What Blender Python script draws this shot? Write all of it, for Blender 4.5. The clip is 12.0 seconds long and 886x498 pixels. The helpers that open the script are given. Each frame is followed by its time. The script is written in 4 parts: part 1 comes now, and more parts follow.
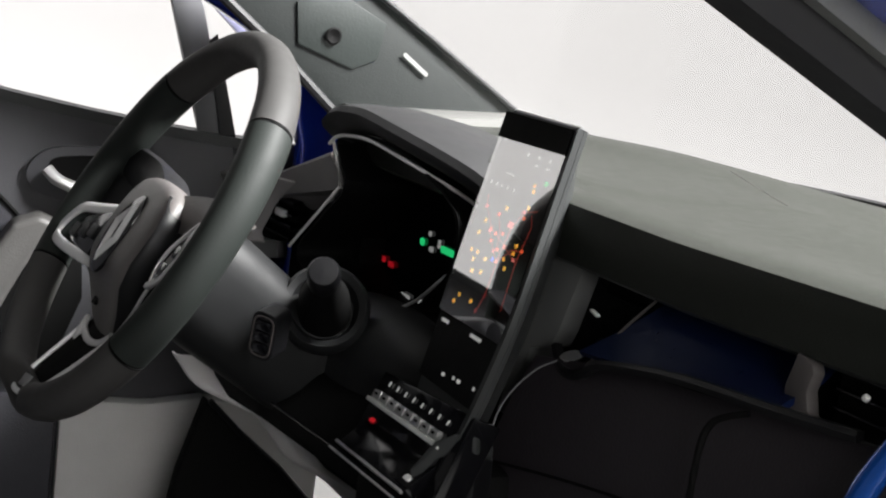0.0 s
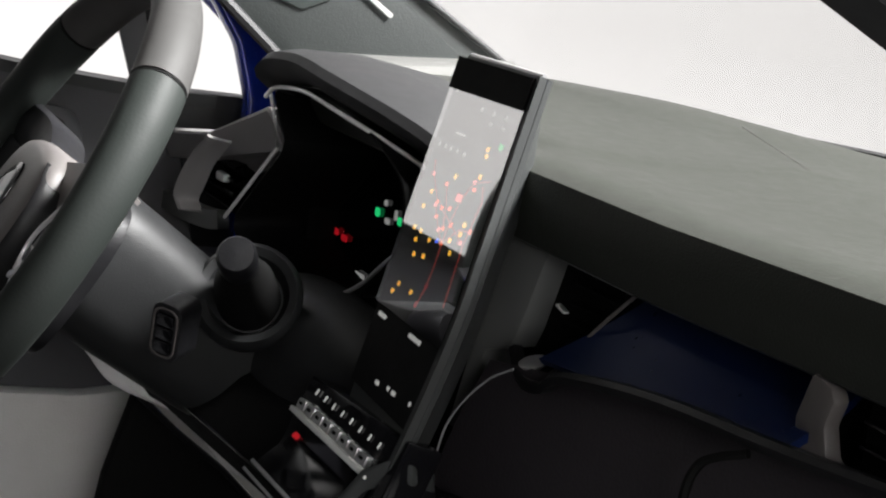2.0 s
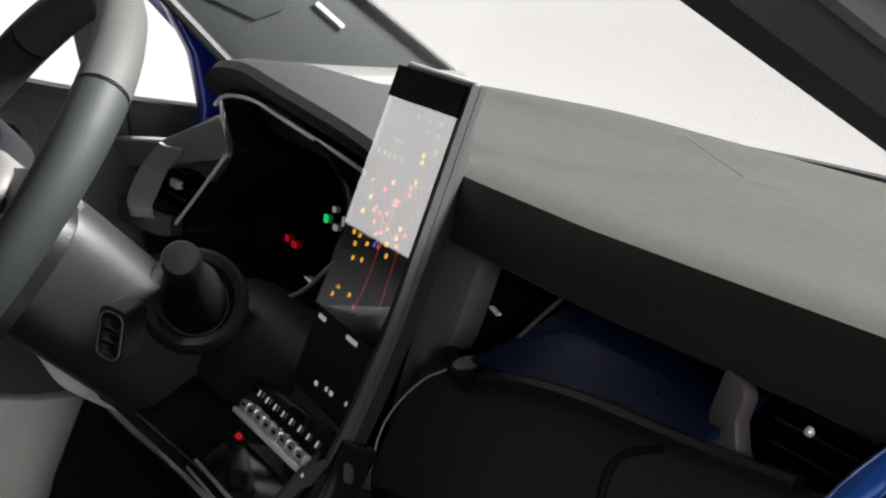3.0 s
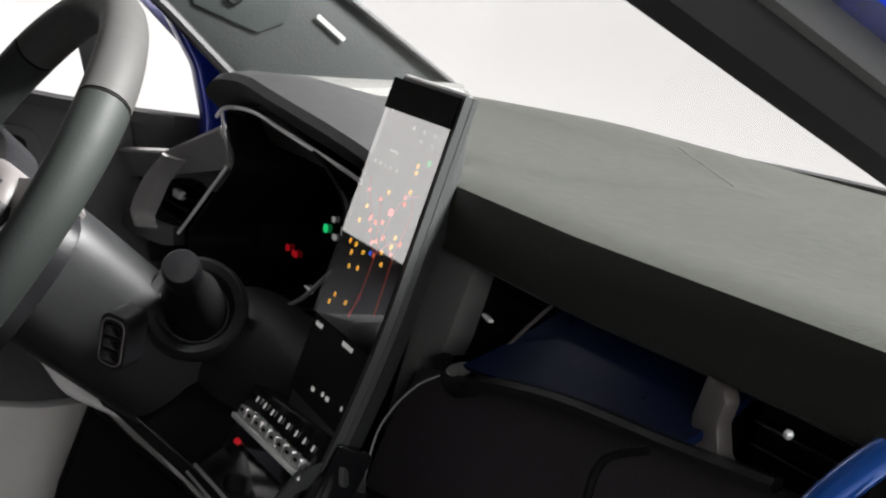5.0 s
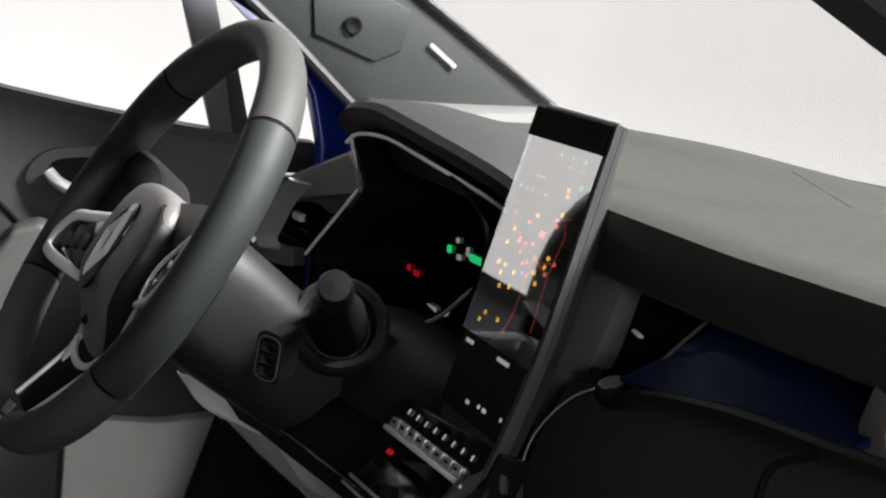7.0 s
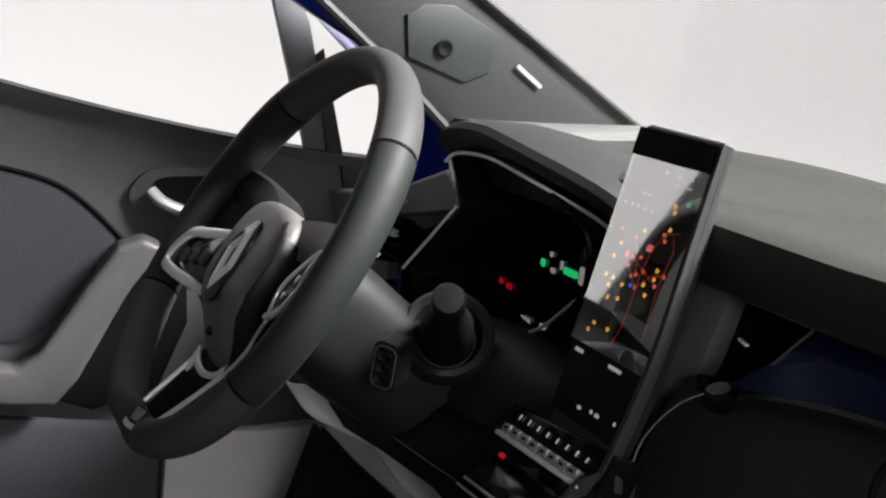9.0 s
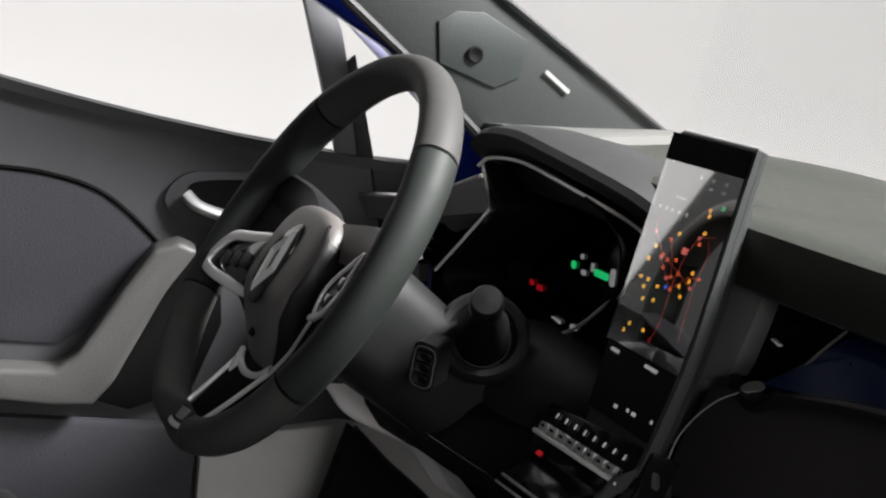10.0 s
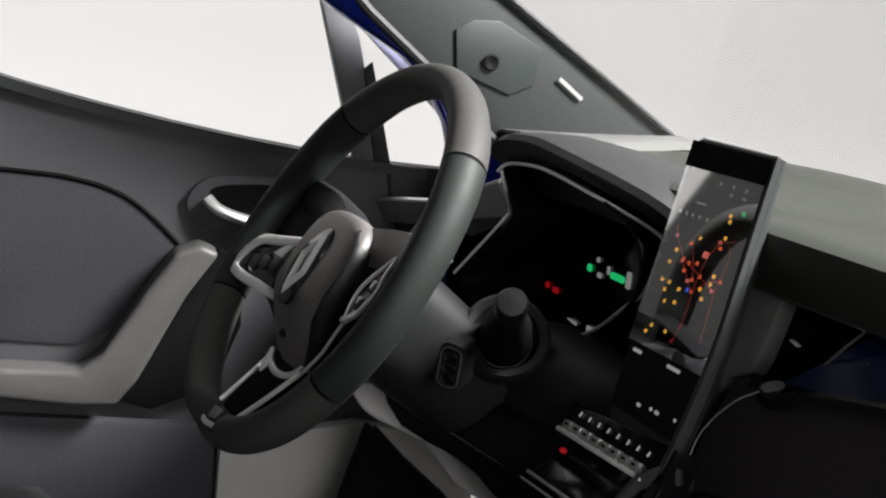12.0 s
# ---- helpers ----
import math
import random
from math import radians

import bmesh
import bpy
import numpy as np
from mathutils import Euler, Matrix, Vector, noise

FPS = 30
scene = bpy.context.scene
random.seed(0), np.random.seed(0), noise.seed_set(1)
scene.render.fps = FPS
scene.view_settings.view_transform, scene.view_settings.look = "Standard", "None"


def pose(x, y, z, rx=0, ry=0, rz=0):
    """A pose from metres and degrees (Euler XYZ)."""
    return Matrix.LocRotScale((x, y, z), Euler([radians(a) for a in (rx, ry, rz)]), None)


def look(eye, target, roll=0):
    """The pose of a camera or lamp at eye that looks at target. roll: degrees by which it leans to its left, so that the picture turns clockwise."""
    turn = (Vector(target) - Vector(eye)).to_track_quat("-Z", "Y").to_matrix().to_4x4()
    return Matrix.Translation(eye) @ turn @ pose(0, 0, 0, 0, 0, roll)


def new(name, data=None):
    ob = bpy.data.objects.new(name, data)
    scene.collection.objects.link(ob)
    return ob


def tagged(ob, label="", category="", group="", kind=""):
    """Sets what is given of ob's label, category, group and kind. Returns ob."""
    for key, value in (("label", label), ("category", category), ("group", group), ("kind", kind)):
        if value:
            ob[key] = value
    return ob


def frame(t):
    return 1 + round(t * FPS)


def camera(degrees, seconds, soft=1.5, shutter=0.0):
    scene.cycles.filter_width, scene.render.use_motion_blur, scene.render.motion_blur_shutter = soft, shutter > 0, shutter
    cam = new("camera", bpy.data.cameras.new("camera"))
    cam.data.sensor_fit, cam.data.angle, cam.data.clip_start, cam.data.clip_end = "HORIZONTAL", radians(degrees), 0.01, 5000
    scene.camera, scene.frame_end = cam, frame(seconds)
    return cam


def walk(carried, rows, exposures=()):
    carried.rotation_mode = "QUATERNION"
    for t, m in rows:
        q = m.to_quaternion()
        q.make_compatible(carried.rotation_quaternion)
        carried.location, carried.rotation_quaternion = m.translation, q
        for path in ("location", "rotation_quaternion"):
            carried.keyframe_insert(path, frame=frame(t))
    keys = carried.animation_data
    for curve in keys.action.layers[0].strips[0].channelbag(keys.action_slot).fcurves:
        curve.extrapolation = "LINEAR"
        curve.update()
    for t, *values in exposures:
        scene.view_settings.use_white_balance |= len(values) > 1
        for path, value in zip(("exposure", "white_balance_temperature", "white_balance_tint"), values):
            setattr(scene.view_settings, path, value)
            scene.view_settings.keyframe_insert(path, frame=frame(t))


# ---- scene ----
cam = camera(30.9, 12.0, soft=2.2)
PATH = [
    (0, (1.201, -0.542, 1.216), (-0.494, 0.458, 0.858), 8.4),
    (0.5, (1.149, -0.492, 1.211), (-0.542, 0.507, 0.832), 8.3),
    (1, (1.081, -0.431, 1.204), (-0.623, 0.544, 0.818), 8.0),
    (1.5, (1.036, -0.383, 1.199), (-0.667, 0.584, 0.797), 7.9),
    (2, (0.989, -0.335, 1.195), (-0.711, 0.63, 0.772), 8.0),
    (2.5, (1.004, -0.324, 1.195), (-0.691, 0.654, 0.781), 7.9),
    (3, (1.029, -0.324, 1.199), (-0.66, 0.667, 0.795), 8.2),
    (3.2, (1.05, -0.322, 1.203), (-0.644, 0.664, 0.804), 8.0),
    (4.8, (1.057, -0.314, 1.209), (-0.638, 0.671, 0.811), 8.6),
    (5, (1.056, -0.327, 1.203), (-0.642, 0.655, 0.812), 8.2),
    (5.5, (1.064, -0.363, 1.206), (-0.641, 0.609, 0.822), 8.1),
    (6, (1.085, -0.404, 1.208), (-0.627, 0.559, 0.833), 7.8),
    (6.5, (1.082, -0.428, 1.208), (-0.629, 0.535, 0.829), 7.9),
    (7, (1.071, -0.445, 1.206), (-0.649, 0.503, 0.831), 7.7),
    (7.2, (1.063, -0.447, 1.203), (-0.653, 0.506, 0.816), 7.9),
    (9, (1.105, -0.542, 1.212), (-0.637, 0.37, 0.848), 7.2),
    (9.5, (1.11, -0.562, 1.213), (-0.634, 0.346, 0.846), 7.2),
    (10, (1.125, -0.585, 1.217), (-0.622, 0.319, 0.853), 7.1),
    (10.5, (1.127, -0.605, 1.218), (-0.618, 0.303, 0.856), 7.1),
    (11, (1.128, -0.617, 1.22), (-0.614, 0.295, 0.854), 7.1),
    (11.5, (1.133, -0.626, 1.22), (-0.606, 0.291, 0.852), 7.3),
    (12, (1.149, -0.641, 1.223), (-0.591, 0.278, 0.863), 7.2),
]
walk(cam, [(t, look(eye, target, roll)) for t, eye, target, roll in PATH],
     exposures=[(0, 0.0), (3, 0.05), (6.5, 0.0), (9, -0.18), (12, -0.26)])

# world, light and exposure
world = bpy.data.worlds.new("studio")
scene.world = world
world.use_nodes = True
wn = world.node_tree.nodes
wl = world.node_tree.links
bg = wn["Background"]
tc = wn.new("ShaderNodeTexCoord")
mp = wn.new("ShaderNodeSeparateXYZ")
mr = wn.new("ShaderNodeMapRange")
rampw = wn.new("ShaderNodeValToRGB")
wl.new(tc.outputs["Generated"], mp.inputs[0])
wl.new(mp.outputs["Z"], mr.inputs["Value"])
mr.inputs["From Min"].default_value = 0.0
mr.inputs["From Max"].default_value = 0.8
wl.new(mr.outputs["Result"], rampw.inputs["Fac"])
rampw.color_ramp.elements[0].color = (0.50, 0.49, 0.48, 1)
rampw.color_ramp.elements[1].color = (0.72, 0.71, 0.70, 1)
wl.new(rampw.outputs["Color"], bg.inputs["Color"])
bg.inputs["Strength"].default_value = 0.05


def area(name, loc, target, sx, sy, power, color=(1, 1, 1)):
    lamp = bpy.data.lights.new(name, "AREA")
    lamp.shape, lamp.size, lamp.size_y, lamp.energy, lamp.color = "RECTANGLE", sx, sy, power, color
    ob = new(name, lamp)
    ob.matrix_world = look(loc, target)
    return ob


# All four lamps are unseen; the last two are added fills.
area("studio_softbox", (-1.5, 1.5, 3.6), (-1.5, 1.4, 0), 2.6, 2.2, 28, (1.0, 0.99, 0.98))
area("studio_key", (1.0, 1.9, 3.2), (-0.3, 0.1, 1.0), 1.1, 0.9, 760, (1.0, 0.99, 0.98))
area("wall_fill", (-2.4, -0.9, 3.2), (-4.7, 0.0, 1.1), 2.2, 1.2, 62, (1.0, 0.99, 0.98))
area("side_fill", (3.0, -0.5, 1.75), (-0.6, -0.1, 0.7), 1.4, 1.0, 46, (1.0, 0.985, 0.97))


# materials
def mat(name, color, rough=0.5, metal=0.0, spec=0.5, coat=0.0, grain=0.0, grain_scale=300.0, var=0.12, var_scale=14.0, emit=0.0, wear=0.0):
    m = bpy.data.materials.new(name)
    m.use_nodes = True
    n, l = m.node_tree.nodes, m.node_tree.links
    b = n["Principled BSDF"]
    b.inputs["Metallic"].default_value = metal
    b.inputs["Specular IOR Level"].default_value = spec
    b.inputs["Coat Weight"].default_value = coat
    b.inputs["Coat Roughness"].default_value = 0.05
    co = n.new("ShaderNodeTexCoord")
    n1 = n.new("ShaderNodeTexNoise")
    n1.inputs["Scale"].default_value = var_scale
    n1.inputs["Detail"].default_value = 4
    l.new(co.outputs["Object"], n1.inputs["Vector"])
    mix = n.new("ShaderNodeMix")
    mix.data_type = "RGBA"
    mix.inputs["A"].default_value = tuple(c * (1 - var) for c in color) + (1,)
    mix.inputs["B"].default_value = tuple(min(1, c * (1 + var)) for c in color) + (1,)
    l.new(n1.outputs["Fac"], mix.inputs["Factor"])
    l.new(mix.outputs["Result"], b.inputs["Base Color"])
    rr = n.new("ShaderNodeMapRange")
    rr.inputs["To Min"].default_value = max(0.02, rough - 0.06 - wear)
    rr.inputs["To Max"].default_value = min(1, rough + 0.06 + wear)
    n2 = n.new("ShaderNodeTexNoise")
    n2.inputs["Scale"].default_value = var_scale * 5
    l.new(co.outputs["Object"], n2.inputs["Vector"])
    l.new(n2.outputs["Fac"], rr.inputs["Value"])
    l.new(rr.outputs["Result"], b.inputs["Roughness"])
    if grain:
        v = n.new("ShaderNodeTexVoronoi")
        v.inputs["Scale"].default_value = grain_scale
        l.new(co.outputs["Object"], v.inputs["Vector"])
        bp = n.new("ShaderNodeBump")
        bp.inputs["Strength"].default_value = grain
        bp.inputs["Distance"].default_value = 0.0006
        l.new(v.outputs["Distance"], bp.inputs["Height"])
        l.new(bp.outputs["Normal"], b.inputs["Normal"])
    if emit:
        b.inputs["Emission Color"].default_value = tuple(color) + (1,)
        b.inputs["Emission Strength"].default_value = emit
    return m


SOFT = mat("soft_dash_grey", (0.0150, 0.0170, 0.0130), 0.42, grain=0.3, grain_scale=700, var=0.06)
soft_bsdf = SOFT.node_tree.nodes["Principled BSDF"]
soft_bsdf.inputs["Sheen Weight"].default_value = 0.06
soft_bsdf.inputs["Specular IOR Level"].default_value = 0.26
soft_bsdf.inputs["Sheen Roughness"].default_value = 0.35
SOFTD = mat("soft_dash_dark", (0.014, 0.014, 0.015), 0.55, grain=0.3, grain_scale=600)
LEATHER = mat("wheel_leather", (0.043, 0.042, 0.041), 0.60, grain=0.08, grain_scale=900, wear=0.04, spec=0.22)
PERF = mat("perforated_leather", (0.0150, 0.0180, 0.0165), 0.60, grain=0.14, grain_scale=420, wear=0.04, spec=0.22)
PAD = mat("pad_leather", (0.027, 0.0235, 0.027), 0.5, grain=0.4, grain_scale=380, spec=0.3)
LOWDOOR = mat("lit_door_plastic", (0.55, 0.54, 0.53), 0.6, grain=0.3, grain_scale=500)
SHOULD = mat("shoulder_grey", (0.27, 0.26, 0.26), 0.5, grain=0.2, grain_scale=700)
VENTG = mat("vent_surround", (0.075, 0.068, 0.066), 0.35, grain=0.1)
HUB = mat("hub_plastic", (0.125, 0.115, 0.112), 0.40, grain=0.2, grain_scale=900)
PLAST = mat("dark_plastic", (0.006, 0.006, 0.007), 0.42, grain=0.2, grain_scale=800, spec=0.3)
SHROUD = mat("shroud_plastic", (0.0115, 0.012, 0.0125), 0.46, grain=0.2, grain_scale=800, spec=0.28)
BLACKG = mat("gloss_black", (0.004, 0.004, 0.005), 0.1, spec=0.5, var=0.05)
BEZEL = mat("bezel_black", (0.002, 0.002, 0.002), 0.6, spec=0.02, var=0.05)
BLACK = mat("matt_black", (0.003, 0.003, 0.003), 0.7, spec=0.1, var=0.05)
CHROME = mat("satin_chrome", (0.92, 0.92, 0.92), 0.24, metal=0.25, var=0.02, wear=-0.06)
SILVER = mat("silver_trim", (0.5, 0.5, 0.5), 0.32, metal=0.6, var=0.03, wear=-0.06)
GREYTRIM = mat("grey_trim", (0.115, 0.118, 0.115), 0.4, grain=0.1)
SIDE = mat("screen_side", (0.034, 0.036, 0.036), 0.4, grain=0.15, grain_scale=900, spec=0.3)
BLUE = mat("blue_paint", (0.008, 0.03, 0.36), 0.25, metal=0.25, coat=1.0, var=0.08, var_scale=60)
# lit copy of the blue paint, the jamb's cyan highlight in its colour
BLUEJ = mat("blue_paint_lit", (0.010, 0.085, 0.40), 0.22, metal=0.5, coat=1.0, var=0.08, var_scale=60)
BLUET = mat("blue_trim", (0.002, 0.008, 0.042), 0.30, metal=0.3, spec=0.5, coat=0.0, var=0.1, var_scale=30)
DOORM = mat("door_plastic", (0.056, 0.056, 0.062), 0.55, grain=0.3, grain_scale=500)
DOORD = mat("door_insert", (0.030, 0.030, 0.037), 0.6, grain=0.4, grain_scale=420)
ARMM = mat("armrest_vinyl", (0.070, 0.068, 0.066), 0.5, grain=0.3, grain_scale=420)
PILLAR = mat("pillar_trim", (0.0046, 0.0072, 0.0066), 0.6, grain=0.3, grain_scale=500)
PILLARL = mat("pillar_panel", (0.0100, 0.0142, 0.0130), 0.55, grain=0.2)
RUBBER = mat("rubber_seal", (0.012, 0.012, 0.013), 0.55)
FRAMEG = mat("door_frame_grey", (0.11, 0.11, 0.115), 0.5)
LAV = mat("frame_edge_paint", (0.35, 0.35, 0.5), 0.3, coat=0.5)
WHITE = mat("label_white", (0.24, 0.24, 0.235), 0.5)
HEADL = mat("headliner_fabric", (0.35, 0.34, 0.32), 0.9, grain=0.4)
CARPET = mat("carpet_black", (0.012, 0.012, 0.012), 0.95, grain=0.6, grain_scale=300)
FABRIC = mat("seat_fabric", (0.03, 0.03, 0.033), 0.85, grain=0.5, grain_scale=450)
STUDIO = mat("studio_paint", (0.50, 0.49, 0.488), 0.6, var=0.03, var_scale=0.6)
# near black, for an unseen wall that holds bounced light down
DARKWALL = mat("dark_wall_paint", (0.016, 0.0157, 0.0155), 0.7, var=0.15, var_scale=0.8)
GROUND = mat("studio_floor", (0.15, 0.148, 0.145), 0.5, var=0.08, var_scale=0.9)
SILLM = mat("pale_sill_plastic", (0.82, 0.80, 0.80), 0.5, grain=0.2, grain_scale=500, var=0.04)
PALE = mat("dash_sheen_pale", (0.105, 0.105, 0.100), 0.45, grain=0.2, grain_scale=700, var=0.05)
THREAD = mat("stitch_thread", (0.20, 0.20, 0.21), 0.7)
EY = mat("icon_yellow", (1.0, 0.62, 0.06), 0.5, emit=1.3, var=0)
EO = mat("icon_orange", (1.0, 0.16, 0.05), 0.5, emit=1.2, var=0)
ER = mat("icon_red", (0.6, 0.01, 0.02), 0.5, emit=0.35, var=0)
EP = mat("icon_pink", (1.0, 0.25, 0.22), 0.5, emit=1.0, var=0)
EG = mat("icon_green", (0.02, 0.75, 0.22), 0.5, emit=0.6, var=0)
EB = mat("icon_blue", (0.05, 0.15, 1.0), 0.5, emit=1.2, var=0)
BRIGHT = mat("silver_paint", (0.85, 0.85, 0.83), 0.3, metal=0.2, var=0.05)
EW = mat("icon_white", (0.7, 0.7, 0.68), 0.5, emit=0.25, var=0)
EL = mat("map_line", (0.55, 0.06, 0.04), 0.5, emit=0.35, var=0)


# mesh helpers
def V(*a):
    return Vector(a)


def mesh_of(bm, name, smooth=True):
    bmesh.ops.recalc_face_normals(bm, faces=bm.faces)
    me = bpy.data.meshes.new(name)
    bm.to_mesh(me)
    bm.free()
    if smooth:
        for p in me.polygons:
            p.use_smooth = True
    return me


def part(name, bm, material, parent=None, label="", smooth=True, auto=True):
    me = mesh_of(bm, name, smooth)
    me.materials.append(material)
    ob = new(name, me)
    if smooth and auto:
        try:
            me.set_sharp_from_angle(angle=radians(38))
        except AttributeError:
            pass
    if parent is not None:
        ob.parent = parent
    if label:
        ob["label"] = label
    return ob


def thing(name, label, category, group="", kind="", at=(0, 0, 0)):
    ob = new(name)
    ob.empty_display_size = 0.02
    ob.location = at
    bpy.context.view_layer.update()
    return tagged(ob, label, category, group, kind)


def bevel(bm, w, seg=2):
    bmesh.ops.bevel(bm, geom=list(bm.edges), offset=w, segments=seg, profile=0.6, affect="EDGES", clamp_overlap=True)
    return bm


def box(cx, cy, cz, sx, sy, sz, w=0.002, m=None, seg=2):
    bm = bmesh.new()
    bmesh.ops.create_cube(bm, size=1)
    for v in bm.verts:
        v.co = V(v.co.x * sx, v.co.y * sy, v.co.z * sz)
    if w:
        bevel(bm, w, seg)
    mm = (m if m else Matrix.Identity(4))
    for v in bm.verts:
        v.co = mm @ v.co + V(cx, cy, cz)
    return bm


def frame_of(o, ex, ey):
    """A matrix from an origin and two directions."""
    ex = Vector(ex).normalized()
    ez = ex.cross(Vector(ey)).normalized()
    ey = ez.cross(ex)
    m = Matrix((ex, ey, ez)).transposed().to_4x4()
    m.translation = Vector(o)
    return m


def prism(pts, depth, m=None, w=0.0, seg=2):
    """An outline in the local xy plane, pulled along local z from 0 to depth."""
    bm = bmesh.new()
    a = [bm.verts.new((p[0], p[1], 0)) for p in pts]
    b = [bm.verts.new((p[0], p[1], depth)) for p in pts]
    n = len(pts)
    bm.faces.new(a)
    bm.faces.new(b)
    for i in range(n):
        bm.faces.new((a[i], a[(i + 1) % n], b[(i + 1) % n], b[i]))
    bmesh.ops.recalc_face_normals(bm, faces=bm.faces)
    if w:
        bevel(bm, w, seg)
    if m is not None:
        bm.transform(m)
    return bm


def spline(pts, n=8, closed=False):
    """Catmull-Rom through the points."""
    P = [Vector(p) for p in pts]
    out, k = [], len(P)
    for i in range(k if closed else k - 1):
        p1, p2 = P[i], P[(i + 1) % k]
        p0 = P[i - 1] if closed or i > 0 else p1 * 2 - p2
        p3 = P[(i + 2) % k] if closed or i + 2 < k else p2 * 2 - p1
        for j in range(n):
            t = j / n
            out.append(0.5 * (2 * p1 + (p2 - p0) * t + (2 * p0 - 5 * p1 + 4 * p2 - p3) * t * t + (3 * p1 - p0 - 3 * p2 + p3) * t ** 3))
    if not closed:
        out.append(P[-1])
    return out


def sweep(path, section, closed=False, up=(0, 0, 1), scale=None):
    """A section (list of (a, b): along side and up) swept along a path."""
    bm = bmesh.new()
    rings, n = [], len(path)
    for i, p in enumerate(path):
        q0 = path[i - 1] if i or closed else path[i]
        q1 = path[(i + 1) % n] if i + 1 < n or closed else path[i]
        t = (q1 - q0).normalized()
        side = t.cross(Vector(up)).normalized()
        top = side.cross(t).normalized()
        s = scale(i / max(1, n - 1)) if scale else 1
        rings.append([bm.verts.new(p + side * a * s + top * b * s) for a, b in section])
    k = len(section)
    for i in range(n if closed else n - 1):
        for j in range(k):
            bm.faces.new((rings[i][j], rings[i][(j + 1) % k], rings[(i + 1) % n][(j + 1) % k], rings[(i + 1) % n][j]))
    if not closed:
        bm.faces.new(rings[0])
        bm.faces.new(rings[-1])
    return bm


def circle(r, n=12, ry=None):
    return [(r * math.cos(2 * math.pi * i / n), (ry or r) * math.sin(2 * math.pi * i / n)) for i in range(n)]


def loft(rows, thick=0.0, close=False):
    """A sheet through rows of points, given a thickness away from its face side."""
    bm = bmesh.new()
    g = [[bm.verts.new(p) for p in r] for r in rows]
    for i in range(len(g) - 1):
        for j in range(len(g[0]) - 1):
            bm.faces.new((g[i][j], g[i + 1][j], g[i + 1][j + 1], g[i][j + 1]))
        if close:
            bm.faces.new((g[i][-1], g[i + 1][-1], g[i + 1][0], g[i][0]))
    bmesh.ops.recalc_face_normals(bm, faces=bm.faces)
    if thick:
        bmesh.ops.solidify(bm, geom=list(bm.faces), thickness=thick)
    return bm


def lathe(profile, m, n=28):
    """(radius, height) pairs turned round local z."""
    bm = bmesh.new()
    rings = [[bm.verts.new((r * math.cos(2 * math.pi * i / n), r * math.sin(2 * math.pi * i / n), h)) for i in range(n)] for r, h in profile]
    for a, b in zip(rings, rings[1:]):
        for i in range(n):
            bm.faces.new((a[i], a[(i + 1) % n], b[(i + 1) % n], b[i]))
    bm.faces.new(rings[0])
    bm.faces.new(rings[-1])
    bm.transform(m)
    return bm


def rounded(w, h, r, n=5):
    """A rounded rectangle's outline, centred."""
    pts = []
    for cx, cy, a0 in ((w / 2 - r, h / 2 - r, 0), (-w / 2 + r, h / 2 - r, 90), (-w / 2 + r, -h / 2 + r, 180), (w / 2 - r, -h / 2 + r, 270)):
        for i in range(n + 1):
            a = radians(a0 + 90 * i / n)
            pts.append((cx + r * math.cos(a), cy + r * math.sin(a)))
    return pts


# ---- the studio and the car's shell ----
bm = bmesh.new()
bmesh.ops.create_grid(bm, x_segments=8, y_segments=8, size=60)
ground = part("ground", bm, GROUND, smooth=False)
tagged(ground, "pale grey painted studio floor under the car", "floor", kind="structure")



def cove(a0, a1, n=33):
    """A curved wall that runs into the floor, from angle a0 to a1 in half turns."""
    rows = []
    for i in range(n):
        a = math.pi * (a0 + (a1 - a0) * i / (n - 1))
        r = []
        for k in range(9):
            b = k / 8 * math.pi / 2
            r.append(V((4.2 + 0.8 * math.sin(b)) * math.cos(a), (4.2 + 0.8 * math.sin(b)) * math.sin(a), 0.8 - 0.8 * math.cos(b) + 0.004))
        r.append(V(5.0 * math.cos(a), 5.0 * math.sin(a), 4.2))
        rows.append(r)
    return loft(rows, 0.0)


tagged(part("backdrop", cove(0.28, 1.091), STUDIO), "white curved studio wall beside the car", "wall", kind="structure")
# Unseen dark wall, added to keep bounce and bright reflections out.
tagged(part("wall_dark", cove(1.092, 2.279), DARKWALL), "unseen dark wall, added to keep the cabin and its reflections dark", "wall", kind="structure")

bm = box(-0.08, -0.75, 0.28, 1.30, 2.6, 0.04, 0.01)
tagged(part("floor", bm, CARPET), "black carpeted car floor", "floor", kind="structure")
# Headliner and bulkhead stay out of view; they shade the cabin.
rows = []
for i in range(9):
    y = 0.02 - i * 0.22
    rows.append([V(-0.08 + 0.56 * math.sin(radians(a)), y, 1.30 + 0.10 * math.cos(radians(a)) + 0.02 * math.sin(i / 8 * 3)) for a in range(-90, 91, 15)])
tagged(part("ceiling", loft(rows, 0.02), HEADL), "unseen pale fabric car headliner, keeps top light off the cabin", "ceiling", kind="structure")
tagged(part("wall_rear", box(-0.08, -1.78, 0.85, 1.3, 0.05, 1.15, 0.02), FABRIC), "unseen dark rear bulkhead, closes the cabin to light", "wall", kind="structure")
tagged(part("firewall", box(-0.06, 0.80, 0.60, 1.2, 0.04, 0.66, 0.01), BLACK), "black firewall behind the dashboard", "wall", kind="structure")

# Unseen side walls, added to darken the lower dash.
for sg, nm in ((-1, "wall_left"), (1, "wall_right")):
    tagged(part(nm, box(-0.08 + sg * 0.68, -1.25, 0.82, 0.06, 1.05, 1.10, 0.02), FABRIC), "unseen dark rear side of the car cabin, added to shade it", "wall", kind="structure")

